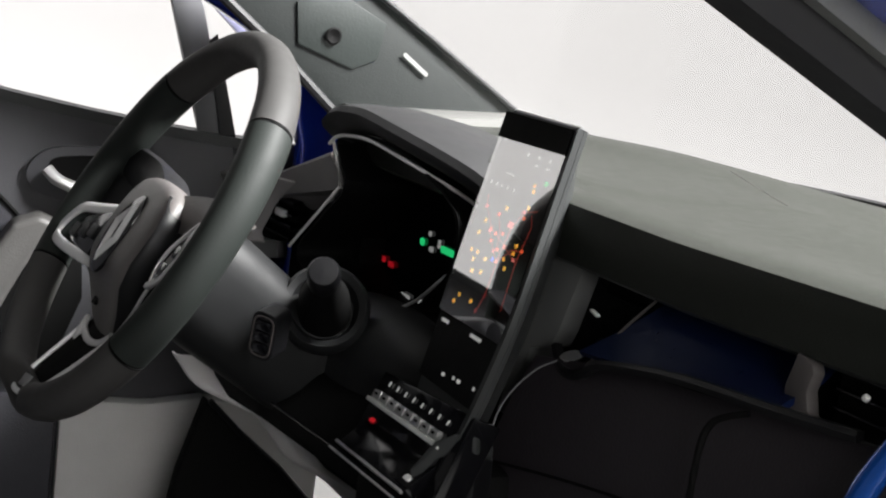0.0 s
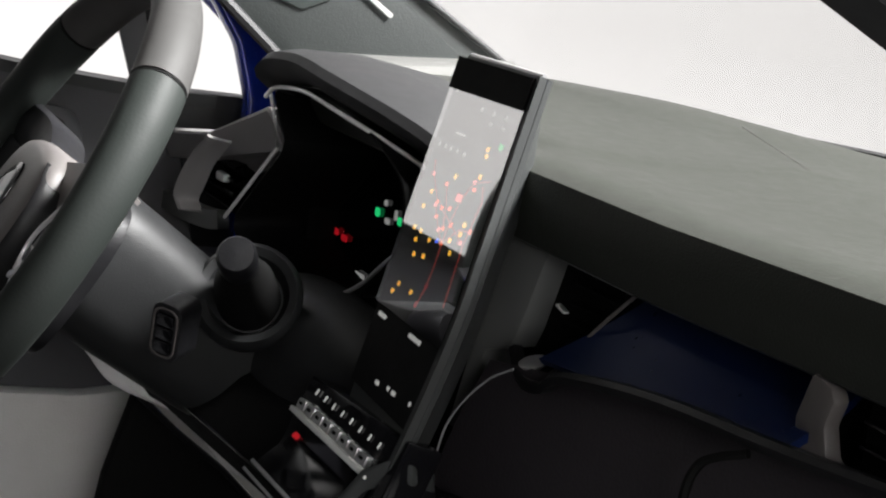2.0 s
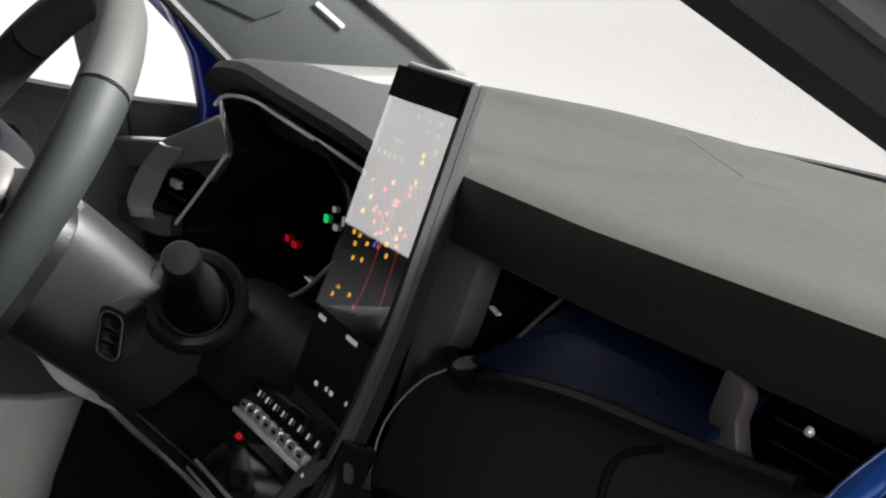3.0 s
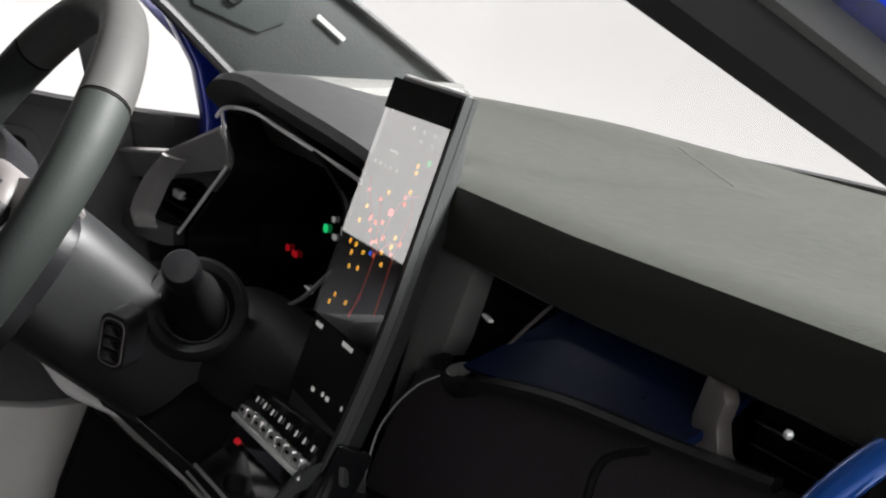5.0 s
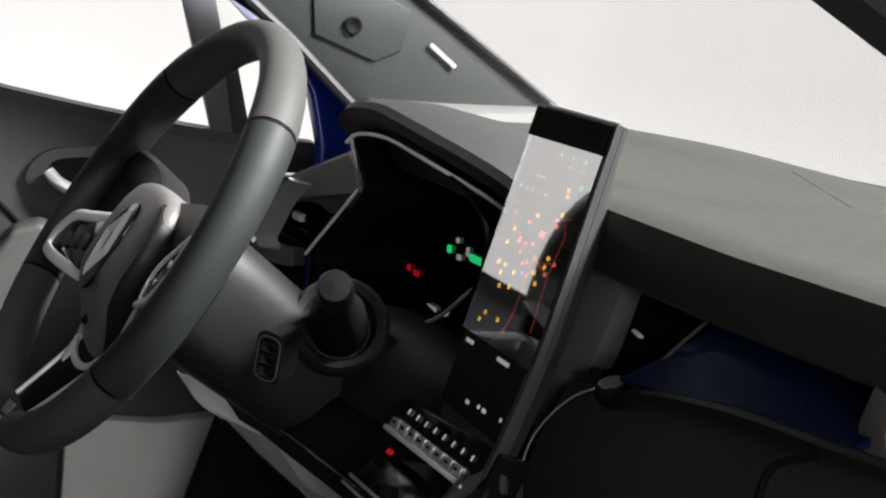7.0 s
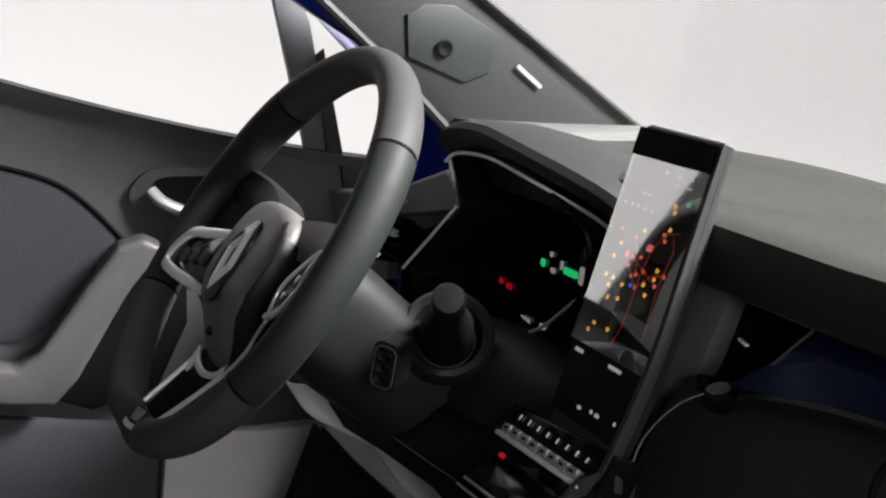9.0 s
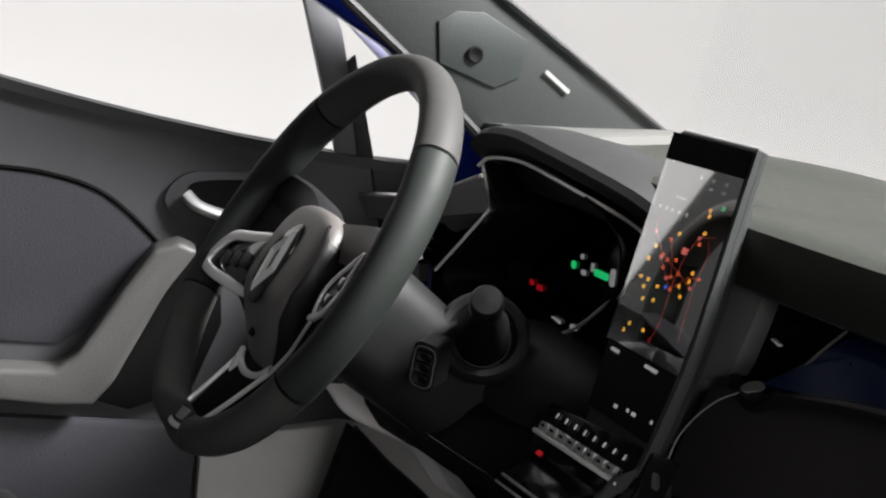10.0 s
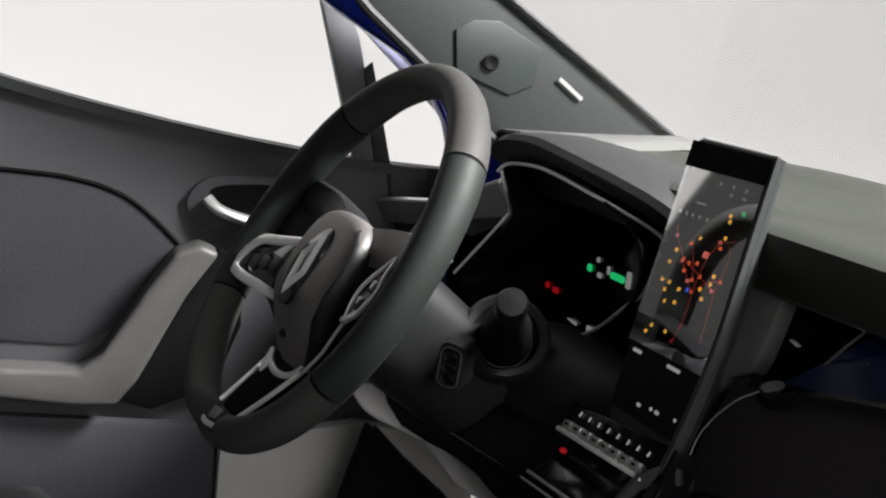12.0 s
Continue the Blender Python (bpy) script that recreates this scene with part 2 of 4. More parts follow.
# ---- dashboard ----
dash = thing("dashboard", "grey soft-touch dashboard with dark blue trim band", "dashboard", at=(-0.06, 0.3, 0.9))
dash.matrix_world = Matrix.Identity(4)


def far_edge(x):
    """Windscreen base: farthest forward in the middle of the car."""
    u = (x + 0.06) / 0.62
    return 0.98 - 0.36 * u * u


rows = []
for i in range(45):
    k0 = i / 44
    x = -0.50 + k0 * 1.07
    bump = 0.016 * math.exp(-((x + 0.36) / 0.2) ** 2)
    ye = far_edge(x)
    prof = []
    for y, z in ((0.310, 0.962), (0.286, 0.965), (0.272, 0.971), (0.2670, 0.986), (0.2665, 1.005), (0.269, 1.0125), (0.278, 1.0155), (0.310, 1.016), (0.36, 1.012), (0.44, 1.008), (0.55, 1.006)):
        prof.append(V(x - 0.30 * max(0, y - 0.27) * (1 - k0) ** 3, y + 0.05 * max(0, min(1, (0.0 - x) / 0.04)), z + 0.03 * max(0, x - 0.2) * max(0, min(1, (0.55 - y) / 0.2))))
    for k in range(1, 6):
        y = 0.55 + (ye - 0.55) * k / 5
        prof.append(V(x - (0.30 * 0.28 + 0.24 * (y - 0.55)) * (1 - k0) ** 3, y, 1.006 - 0.030 * k / 5 + bump * math.sin(k / 5 * 3.14)))
    rows.append(prof)
part("dash_top", loft(rows, -0.006), SOFT, dash, "grey-green grained soft dashboard top")
# panel behind the cluster's hood; its pale colour stands in for glancing sheen
rows = []
for i in range(7):
    k = i / 6
    a, b = V(-0.445, 0.350, 1.022).lerp(V(-0.550, 0.600, 1.024), k), V(-0.70, 0.38, 1.006).lerp(V(-0.74, 0.70, 1.004), k)
    rows.append([a + V(0.004, 0, -0.010), a, a.lerp(b, 0.03) + V(0, 0, 0.002), a.lerp(b, 0.4) + V(0, 0, 0.006), b])
part("sheen_panel", loft(rows, 0.004), PALE, dash, "pale panel standing in for sheen on the dash top")
# dark strip at the windscreen's base
path = [V(x, far_edge(x) + 0.012, 0.981) for x in [-0.68 + 0.03 * i for i in range(42)]]
part("cowl_strip", sweep(path, [(-0.012, -0.01), (0.012, -0.01), (0.012, 0.008), (-0.012, 0.008)]), RUBBER, dash)
part("sensor_dome", lathe([(0.001, 0.0), (0.020, 0.0), (0.018, 0.004), (0.010, 0.007), (0.001, 0.008)], pose(-0.43, 0.815, 0.984), 20), SOFTD, dash, "small dark sensor dome")
part("seam_line", sweep(spline([V(-0.255, 0.690, 1.0165), V(-0.10, 0.632, 1.010), V(0.045, 0.572, 1.0075), V(0.18, 0.555, 1.0075)], 5), circle(0.0006, 6)), VENTG, dash, "faint pale airbag seam")
part("demister", lathe([(0.001, 0.0), (0.020, 0.0), (0.024, 0.002), (0.027, 0.001)], pose(0.415, 0.352, 1.0175), 22), BLACK, dash, "small round demister outlet")
part("demister_rim", sweep([V(0.415 + 0.028 * math.cos(k * 0.2618), 0.352 + 0.028 * math.sin(k * 0.2618), 1.0195) for k in range(24)], circle(0.0022, 6), closed=True), GREYTRIM, dash)
part("clip", lathe([(0.001, 0.0), (0.006, 0.0), (0.005, 0.002)], pose(0.389, 0.301, 1.0215), 12), BLACK, dash)
# black recess under the lip
part("lip_recess", box(0.255, 0.315, 0.930, 0.52, 0.02, 0.09, 0.003), BLACK, dash)
# blue band
rows = []
for i in range(13):
    x = 0.135 + i * 0.228 / 12
    k = i / 12
    rows.append([V(x + (0.034 * (1 - s) - 0.022 * s) * (1 - k) ** 2, 0.298 - 0.05 * s + 0.006 * math.sin(s * 3.14), 0.966 - s * (0.064 - 0.03 * k)) for s in (0, 0.25, 0.5, 0.75, 0.92, 1.0)])
part("blue_band", loft(rows, 0.005), BLUET, dash, "dark blue satin trim band")
path = spline([V(0.045, 0.272, 0.888), V(0.075, 0.262, 0.876), V(0.112, 0.255, 0.882), V(0.15, 0.246, 0.902), V(0.25, 0.243, 0.922), V(0.36, 0.245, 0.932), V(0.44, 0.255, 0.938)], 8)
part("shelf_lip", sweep(path, [(-0.005, -0.005), (0.003, -0.006), (0.005, -0.001), (0.002, 0.0025), (-0.005, 0.002)]), PLAST, dash, "dark glossy lip under the blue band")

# padded lower face above the glove compartment
rows = []
for i in range(26):
    x = 0.03 + i * 0.50 / 25
    zt = 0.874 + min(1, (x - 0.03) / 0.13) * 0.026 + max(0, x - 0.16) * 0.11
    r = []
    for k in range(9):
        s = k / 8
        r.append(V(x - 0.045 * s * (1 - min(1, (x - 0.03) / 0.2)), 0.262 - 0.016 * math.sin(min(1, s * 2.2) * 1.57) - 0.01 * s, zt - 0.20 * s))
    rows.append(r)
part("lower_pad", loft(rows, 0.008), PAD, dash, "black leather padded lower dash with grey stitching")
path = spline([V(0.085, 0.247, 0.885), V(0.062, 0.243, 0.870), V(0.037, 0.239, 0.844), V(0.021, 0.236, 0.815), V(0.018, 0.233, 0.774), V(0.018, 0.231, 0.72)], 8)
part("stitch_piping", sweep(path, circle(0.0009, 6)), THREAD, dash, "grey stitched piping")
path = spline([V(0.02, 0.232, 0.772), V(0.16, 0.232, 0.80), V(0.3, 0.232, 0.822), V(0.5, 0.232, 0.845)], 8)
part("pad_seam", sweep(path, circle(0.0014, 6)), BLACK, dash)
path = spline([V(0.345, 0.240, 0.922), V(0.328, 0.234, 0.914), V(0.315, 0.231, 0.903), V(0.310, 0.229, 0.88), V(0.310, 0.228, 0.82)], 6)
part("pad_seam", sweep(path, circle(0.003, 6)), BLACK, dash)
# lower body that closes the dashboard
part("lower_body", box(0.26, 0.34, 0.63, 0.55, 0.14, 0.42, 0.02), BLACK, dash)


# centre vent beside the screen: grey cheek, black mouth, knob
cv = thing("air_vent", "black centre air vent with a grey cheek and small knob", "air vent", "dashboard vents")
part("cheek", prism([(0.004, 0.964), (0.058, 0.966), (0.036, 0.898), (0.028, 0.882), (0.0, 0.872), (-0.02, 0.80), (-0.035, 0.80)], -0.035, frame_of((0, 0.275, 0), (1, 0.10, 0), (0, 0, 1)), 0.002), GREYTRIM, cv, "grey satin cheek panel")
part("mouth", prism([(0.044, 0.964), (0.172, 0.963), (0.118, 0.890), (0.095, 0.880), (0.024, 0.880)], -0.02, frame_of((0, 0.302, 0), (1, 0, 0), (0, 0, 1)), 0.001), BLACK, cv)
for k in range(4):
    z = 0.945 - k * 0.015
    part("slat", box(0.104 - 0.006 * k, 0.299, z, 0.062 - 0.010 * k, 0.008, 0.0025, 0.0006, Euler((0.35, 0, 0)).to_matrix().to_4x4()), BLACK, cv)
part("knob", box(0.076, 0.286, 0.926, 0.012, 0.005, 0.0022, 0.0012, Euler((0, 0.25, 0)).to_matrix().to_4x4()), CHROME, cv, "silver adjuster knob")
path = [V(0.080, 0.278, 0.963), V(0.166, 0.278, 0.9625)]
part("bright_edge", sweep(path, circle(0.0012, 6)), SILVER, cv)
path = spline([V(0.168, 0.281, 0.9635), V(0.14, 0.272, 0.93), V(0.112, 0.264, 0.893), V(0.09, 0.262, 0.880), V(0.062, 0.266, 0.882)], 6)
part("frame_edge", sweep(path, circle(0.0014, 6)), VENTG, cv)
part("dish", lathe([(0.001, 0), (0.009, 0.0005), (0.011, 0.003), (0.0105, 0.0035)], pose(0.076, 0.270, 0.884, 20, 0, 0), 16), SILVER, cv)

rv = thing("air_vent", "black end air vent with grey surround and bright knob", "air vent", "dashboard vents", at=(0.013, 0, -0.003))
part("surround", prism([(0.344, 0.976), (0.360, 0.972), (0.3645, 0.965), (0.360, 0.950), (0.366, 0.934), (0.376, 0.929), (0.44, 0.934), (0.44, 0.926), (0.366, 0.917), (0.350, 0.918), (0.341, 0.925), (0.336, 0.948)], 0.012, frame_of((0, 0.276, 0), (1, 0, 0), (0, 0, 1)), 0.003), VENTG, rv, "grey satin surround")
part("mouth", box(0.412, 0.30, 0.945, 0.095, 0.02, 0.06, 0.004), BLACK, rv)
for k in range(3):
    part("slat", box(0.41, 0.288, 0.942 + 0.014 * k, 0.08, 0.012, 0.002, 0.0006), BLACKG, rv)
part("knob", lathe([(0.0005, 0), (0.0025, 0.001), (0.0032, 0.003), (0.002, 0.005), (0.0005, 0.0055)], frame_of((0.403, 0.282, 0.959), (1, 0, 0), (0, 0, 1)), 14), CHROME, rv, "bright knob")

# ---- instrument binnacle ----
bn = thing("instrument_cluster", "black instrument cluster under a grey hood with chrome rim", "dashboard")


def arch(y=0.272):
    """The rim's outline, from the left end over the top to the right end."""
    P = [(-0.452, 0.975), (-0.450, 0.989), (-0.432, 1.000), (-0.40, 1.006), (-0.35, 1.009), (-0.292, 1.0045), (-0.255, 0.997), (-0.222, 0.988), (-0.19, 0.976), (-0.163, 0.960)]
    return [V(x, y + 0.060 * max(0, (x + 0.30) / 0.14) ** 1.5, z) for x, z in P]


hood_rows = []
for o, dy, dz in ((0.000, 0.02, -0.001), (0.003, -0.010, 0.006), (0.008, -0.024, 0.016), (0.012, -0.028, 0.024), (0.014, -0.022, 0.031), (0.014, 0.0, 0.035), (0.013, 0.05, 0.034), (0.010, 0.12, 0.022), (0.0, 0.20, -0.004), (-0.01, 0.25, -0.04)):
    hood_rows.append(spline([V(p.x + o * (p.x + 0.31) / 0.14 * (-0.6 if p.x < -0.3 else 1.9), p.y + dy, p.z + dz) for p in arch()[1:]], 6))
part("hood", loft(hood_rows, 0.003), SOFTD, bn, "dark grey padded hood")
part("chrome_rim", sweep(spline([p + V(0, -0.010, -0.003) for p in arch()][1:], 6), circle(0.0022, 8)), CHROME, bn, "chrome rim")
scr = [(-0.53, 0.846), (-0.478, 0.895), (-0.426, 0.941), (-0.443, 0.965), (-0.462, 0.986), (-0.446, 0.998), (-0.40, 1.006), (-0.35, 1.008), (-0.29, 1.003), (-0.235, 0.990), (-0.19, 0.975), (-0.163, 0.955), (-0.16, 0.91), (-0.19, 0.88), (-0.24, 0.842), (-0.40, 0.80), (-0.5, 0.82)]
part("display", prism([(x * 1.04 + 0.012, z) for x, z in scr], 0.012, frame_of((0, 0.392, 0), (1, 0, 0), (0, 0, 1)), 0.001), BLACKG, bn, "dark glossy display")
tun = [spline([V(-0.32 + (x + 0.32) * k, y, 0.91 + (z - 0.91) * k) for x, z in scr], 4, True) for y, k in ((0.276, 1.0), (0.290, 0.97), (0.34, 0.95), (0.394, 0.93))]
part("tunnel", loft(tun, 0.003, True), BLACK, bn)
path = spline([V(-0.462, 0.272, 0.988), V(-0.444, 0.272, 0.965), V(-0.427, 0.271, 0.941), V(-0.478, 0.269, 0.895), V(-0.532, 0.266, 0.846)], 1)
part("chrome_rim", sweep(path, circle(0.0019, 8)), CHROME, bn, "silver side rim")
path = spline([V(-0.163, 0.30, 0.955), V(-0.160, 0.285, 0.915), V(-0.18, 0.276, 0.892), V(-0.215, 0.272, 0.862), V(-0.25, 0.268, 0.842)], 6)
part("chrome_rim", sweep(path, circle(0.0019, 8)), SILVER, bn, "silver side rim")


def lamp_mark(x, z, w, h, material, y=0.3785):
    return part("indicator", prism(rounded(w, h, min(w, h) * 0.35, 3), 0.001, frame_of((x, y, z), (1, 0, 0), (0, 0, 1))), material, bn, smooth=False)


for x, z, w, h, mt in ((-0.497, 0.842, 0.012, 0.007, ER), (-0.476, 0.840, 0.014, 0.007, ER), (-0.408, 0.884, 0.010, 0.009, EG), (-0.392, 0.897, 0.007, 0.006, EW),
                       (-0.368, 0.890, 0.006, 0.010, EW), (-0.385, 0.880, 0.010, 0.006, EW), (-0.348, 0.886, 0.030, 0.008, EG), (-0.325, 0.888, 0.010, 0.020, EW), (-0.43, 0.812, 0.022, 0.006, EW), (-0.39, 0.814, 0.014, 0.007, EW)):
    lamp_mark(x, z, w, h, mt)

part("carrier", box(-0.27, 0.44, 0.75, 0.52, 0.06, 0.44, 0.01), BLACK, bn)

part("carrier", box(-0.60, 0.37, 0.80, 0.20, 0.05, 0.20, 0.01), BLACK, bn)

# left end of the dashboard: shoulder and side vent
lv = thing("air_vent", "black side air vent with silver tab in a grey shoulder", "air vent", "dashboard vents")
lv.matrix_world = Matrix.Translation((-0.0904, 0.0292, -0.1076)) @ Matrix.Scale(1.09, 4)
rows = []
for k in range(9):
    q = k / 8
    top = V(-0.70, 0.235, 0.905).lerp(V(-0.46, 0.214, 0.946), min(1, q * 2)) if q < 0.5 else V(-0.46, 0.214, 0.946).lerp(V(-0.345, 0.224, 0.992), q * 2 - 1)
    low = V(-0.72, 0.25, 0.87).lerp(V(-0.541, 0.24, 0.905), min(1, q * 2)) if q < 0.5 else V(-0.541, 0.24, 0.905).lerp(V(-0.332, 0.238, 0.955), q * 2 - 1)
    rows.append([top + V(-0.06, 0.10, -0.06), top + V(-0.02, 0.04, -0.018), top + V(-0.004, 0.008, 0.002), top, top.lerp(low, 0.1) + V(0, -0.003, 0), top.lerp(low, 0.5), low, low + V(-0.02, 0.04, -0.006)])
part("shoulder", loft(rows, 0.004), SHOULD, lv, "grey dash shoulder")
part("mouth", box(-0.575, 0.30, 0.88, 0.12, 0.05, 0.06, 0.004), BLACK, lv)
for k in range(4):
    part("slat", box(-0.565, 0.270, 0.862 + 0.014 * k, 0.115, 0.014, 0.003, 0.0008, Euler((0.3, 0, 0)).to_matrix().to_4x4()), BLACKG, lv)
part("tab", box(-0.535, 0.262, 0.888, 0.022, 0.008, 0.009, 0.002), CHROME, lv, "silver tab")
path = spline([V(-0.66, 0.25, 0.84), V(-0.60, 0.25, 0.842), V(-0.545, 0.258, 0.845), V(-0.52, 0.262, 0.85)], 6)
part("vent_side", loft([[p, p.lerp(q, 0.3) + V(0, -0.004, 0), p.lerp(q, 0.7) + V(0, -0.003, 0), q] for p, q in zip(spline([V(-0.440, 0.206, 0.948), V(-0.485, 0.208, 0.919), V(-0.512, 0.208, 0.892), V(-0.527, 0.210, 0.870), V(-0.514, 0.212, 0.856)], 4), spline([V(-0.430, 0.226, 0.944), V(-0.472, 0.228, 0.915), V(-0.497, 0.230, 0.889), V(-0.512, 0.230, 0.868), V(-0.500, 0.230, 0.857)], 4))], 0.003), SHOULD, lv, "grey curved side of the vent")
part("lower_bezel", sweep(path, [(-0.006, -0.014), (0.008, -0.014), (0.008, 0.006), (-0.006, 0.006)]), GREYTRIM, lv)

# ---- centre screen ----
TL, TR, BL = V(-0.1065, 0.2785, 1.078), V(0.039, 0.2585, 1.0823), V(-0.0695, 0.2005, 0.8355)
sx, sy = TR - TL, BL - TL
sn = sx.cross(sy).normalized()
if sn.y > 0:
    sn = -sn
tab = thing("touch_screen", "tall black glossy touch screen showing a map, on a grey-sided stand", "screen")


def on(a, b, h=0.0):
    return TL + sx * a + sy * b + sn * h


def plate(outline, h0, h1, w=0.0):
    bm = bmesh.new()
    A = [bm.verts.new(on(a, b, h0)) for a, b in outline]
    B = [bm.verts.new(on(a, b, h1)) for a, b in outline]
    bm.faces.new(A)
    bm.faces.new(B)
    k = len(A)
    for i in range(k):
        bm.faces.new((A[i], A[(i + 1) % k], B[(i + 1) % k], B[i]))
    bmesh.ops.recalc_face_normals(bm, faces=bm.faces)
    if w:
        bevel(bm, w, 2)
    return bm


GLASS = bpy.data.materials.new("screen_glass")
GLASS.use_nodes = True
gt = GLASS.node_tree
for nd in list(gt.nodes):
    gt.nodes.remove(nd)
g_out, g_tr, g_gl, g_mx, g_fr = (gt.nodes.new("ShaderNode" + k) for k in ("OutputMaterial", "BsdfTransparent", "BsdfGlossy", "MixShader", "Fresnel"))
g_gl.inputs["Roughness"].default_value = 0.03
g_fr.inputs["IOR"].default_value = 9.0
gt.links.new(g_fr.outputs[0], g_mx.inputs[0])
gt.links.new(g_tr.outputs[0], g_mx.inputs[1])
gt.links.new(g_gl.outputs[0], g_mx.inputs[2])
gt.links.new(g_mx.outputs[0], g_out.inputs[0])
bm = bmesh.new()
# Glass stops at 0.78; the matt backing below stands in for dark reflections.
bm.faces.new([bm.verts.new(on(a, b, 0.0)) for a, b in ((0.004, 0.004), (0.996, 0.004), (0.996, 0.62), (0.972, 0.78), (-0.008, 0.78))])
pane_me = bpy.data.meshes.new("glass")
bm.normal_update()
if bm.faces[:][0].normal.dot(sn) < 0:
    bmesh.ops.reverse_faces(bm, faces=bm.faces)
bm.to_mesh(pane_me)
bm.free()
pane_me.materials.append(GLASS)
glass_pane = new("glass", pane_me)
glass_pane.parent = tab
tagged(glass_pane, "glossy glass front")
part("backing", plate([(0.0, 0.0), (1.0, 0.0), (1.0, 0.62), (0.958, 0.86), (0.896, 1.03), (-0.02, 1.03)], -0.0035, -0.008, 0.0), BLACK, tab)
part("bezel", plate([(0.0, 0.0), (1.0, 0.0), (1.003, 0.095), (-0.001, 0.10)], 0.0012, -0.001, 0.0), BEZEL, tab, "matt black strip over the top of the glass")
# housing: thin at its top, deep below, its edge drawn in towards the foot


def edge(b):
    k = max(0, (b - 0.62) / 0.52)
    return 1.005 - 0.17 * k ** 1.5


def deep(b):
    k = max(0, min(1, (b + 0.02) / 0.34))
    return 0.014 + 0.020 * k * k * (3 - 2 * k)


rows = []
for i in range(25):
    b = -0.012 + 1.165 * i / 24
    e, d = edge(b), deep(b)
    back = e - 0.05 - 5.2 * (d - 0.014)
    rows.append([on(-0.010, b, -0.0065), on(e, b, -0.0065), on(e + 0.012, b, -0.009), on(e + 0.010, b, -0.013), on(back + 0.02, b, -d + 0.002), on(back, b, -d), on(0.10, b, -d), on(0.0, b, -0.018)])
bm = loft(rows, 0.0, True)
bm.faces.new([bm.verts.new(p) for p in rows[0]])
bm.faces.new([bm.verts.new(p) for p in rows[-1]])
bmesh.ops.remove_doubles(bm, verts=bm.verts, dist=0.00005)
part("housing", bm, SIDE, tab, "dark grey housing")
path = [on(edge(b) + 0.008, b, -0.004) for b in [-0.01 + 0.05 * i for i in range(24)]]
part("side_rail", sweep(path, [(-0.003, -0.003), (0.004, -0.003), (0.004, 0.003), (-0.003, 0.003)], up=tuple(sn)), SIDE, tab, "grey side rail")
path = [on(0.02 + 0.16 * i, -0.016, -0.008) for i in range(7)]
part("top_edge", sweep(path, circle(0.0018, 6), up=tuple(sn)), SILVER, tab, "bright top edge")


def mark(a, b, w, h, material, skew=0.0, name="icon"):
    o = on(a, b, -0.0026)
    ex = sx.normalized()
    m = frame_of(o, ex, -sy)
    return part(name, prism(rounded(w * 0.78, h * 0.78, min(w, h) * 0.22, 2), 0.0005, m), material, tab, smooth=False)


YEL = [(0.71, 0.23), (0.72, 0.25), (0.73, 0.31), (0.44, 0.34), (0.2, 0.41), (0.16, 0.46), (0.14, 0.53), (0.24, 0.53), (0.21, 0.56), (0.38, 0.54), (0.25, 0.6), (0.38, 0.59), (0.63, 0.51), (0.68, 0.54), (0.73, 0.48), (0.74, 0.45), (0.19, 0.7), (0.14, 0.73), (0.38, 0.7)]
for a, b in YEL:
    mark(a, b, 0.0062, 0.0048, EY)
    mark(a, b, 0.0035, 0.0012, EO)
ORA = [(0.15, 0.36), (0.36, 0.37), (0.32, 0.43), (0.31, 0.44), (0.5, 0.43), (0.71, 0.35), (0.69, 0.33), (0.37, 0.47), (0.5, 0.49), (0.76, 0.5), (0.83, 0.46), (0.54, 0.53), (0.45, 0.5), (0.58, 0.47), (0.4, 0.44)]
for i, (a, b) in enumerate(ORA):
    mark(a, b, 0.0066, 0.0045, EO if i % 3 else EP)
mark(0.57, 0.39, 0.014, 0.008, EP)
mark(0.54, 0.66, 0.005, 0.006, ER)
mark(0.49, 0.72, 0.005, 0.006, ER)
mark(0.85, 0.21, 0.008, 0.006, EG)
mark(0.48, 0.53, 0.006, 0.005, EB)
for a, b in ((0.09, 0.27), (0.18, 0.27), (0.26, 0.27), (0.35, 0.27), (0.45, 0.27), (0.48, 0.13), (0.64, 0.13), (0.8, 0.13)):
    mark(a, b, 0.0045, 0.0045, EW, name="glyph")
mark(0.32, 0.22, 0.024, 0.0022, EW, name="text_bar")
for a, b, w in ((0.75, 0.09, 0.013), (0.87, 0.09, 0.013), (0.49, 0.09, 0.013), (0.08, 0.1, 0.003), (0.64, 0.16, 0.008), (0.8, 0.16, 0.008)):
    mark(a, b, w, 0.003, EW, name="text_bar")
for a, b, w in ((0.12, 0.81, 0.022), (0.62, 0.805, 0.032), (0.35, 0.98, 0.009), (0.51, 0.97, 0.006), (0.59, 0.97, 0.010), (0.82, 0.96, 0.005)):
    mark(a, b, w, 0.0045, EW, name="text_bar")
for line in ([(0.11, 0.32), (0.15, 0.36), (0.32, 0.43), (0.53, 0.46), (0.76, 0.5)], [(0.49, 0.73), (0.54, 0.66), (0.55, 0.61), (0.55, 0.5), (0.59, 0.4), (0.69, 0.33), (0.86, 0.31)], [(0.82, 0.68), (0.8, 0.5), (0.85, 0.37), (0.8, 0.33)],
             [(0.31, 0.44), (0.45, 0.5), (0.54, 0.53), (0.7, 0.47), (0.83, 0.46)], [(0.36, 0.37), (0.45, 0.43), (0.5, 0.49)]):
    part("map_line", sweep([on(a, b, -0.0024) for a, b in line], circle(0.0006, 4), up=tuple(sn)), EL, tab)

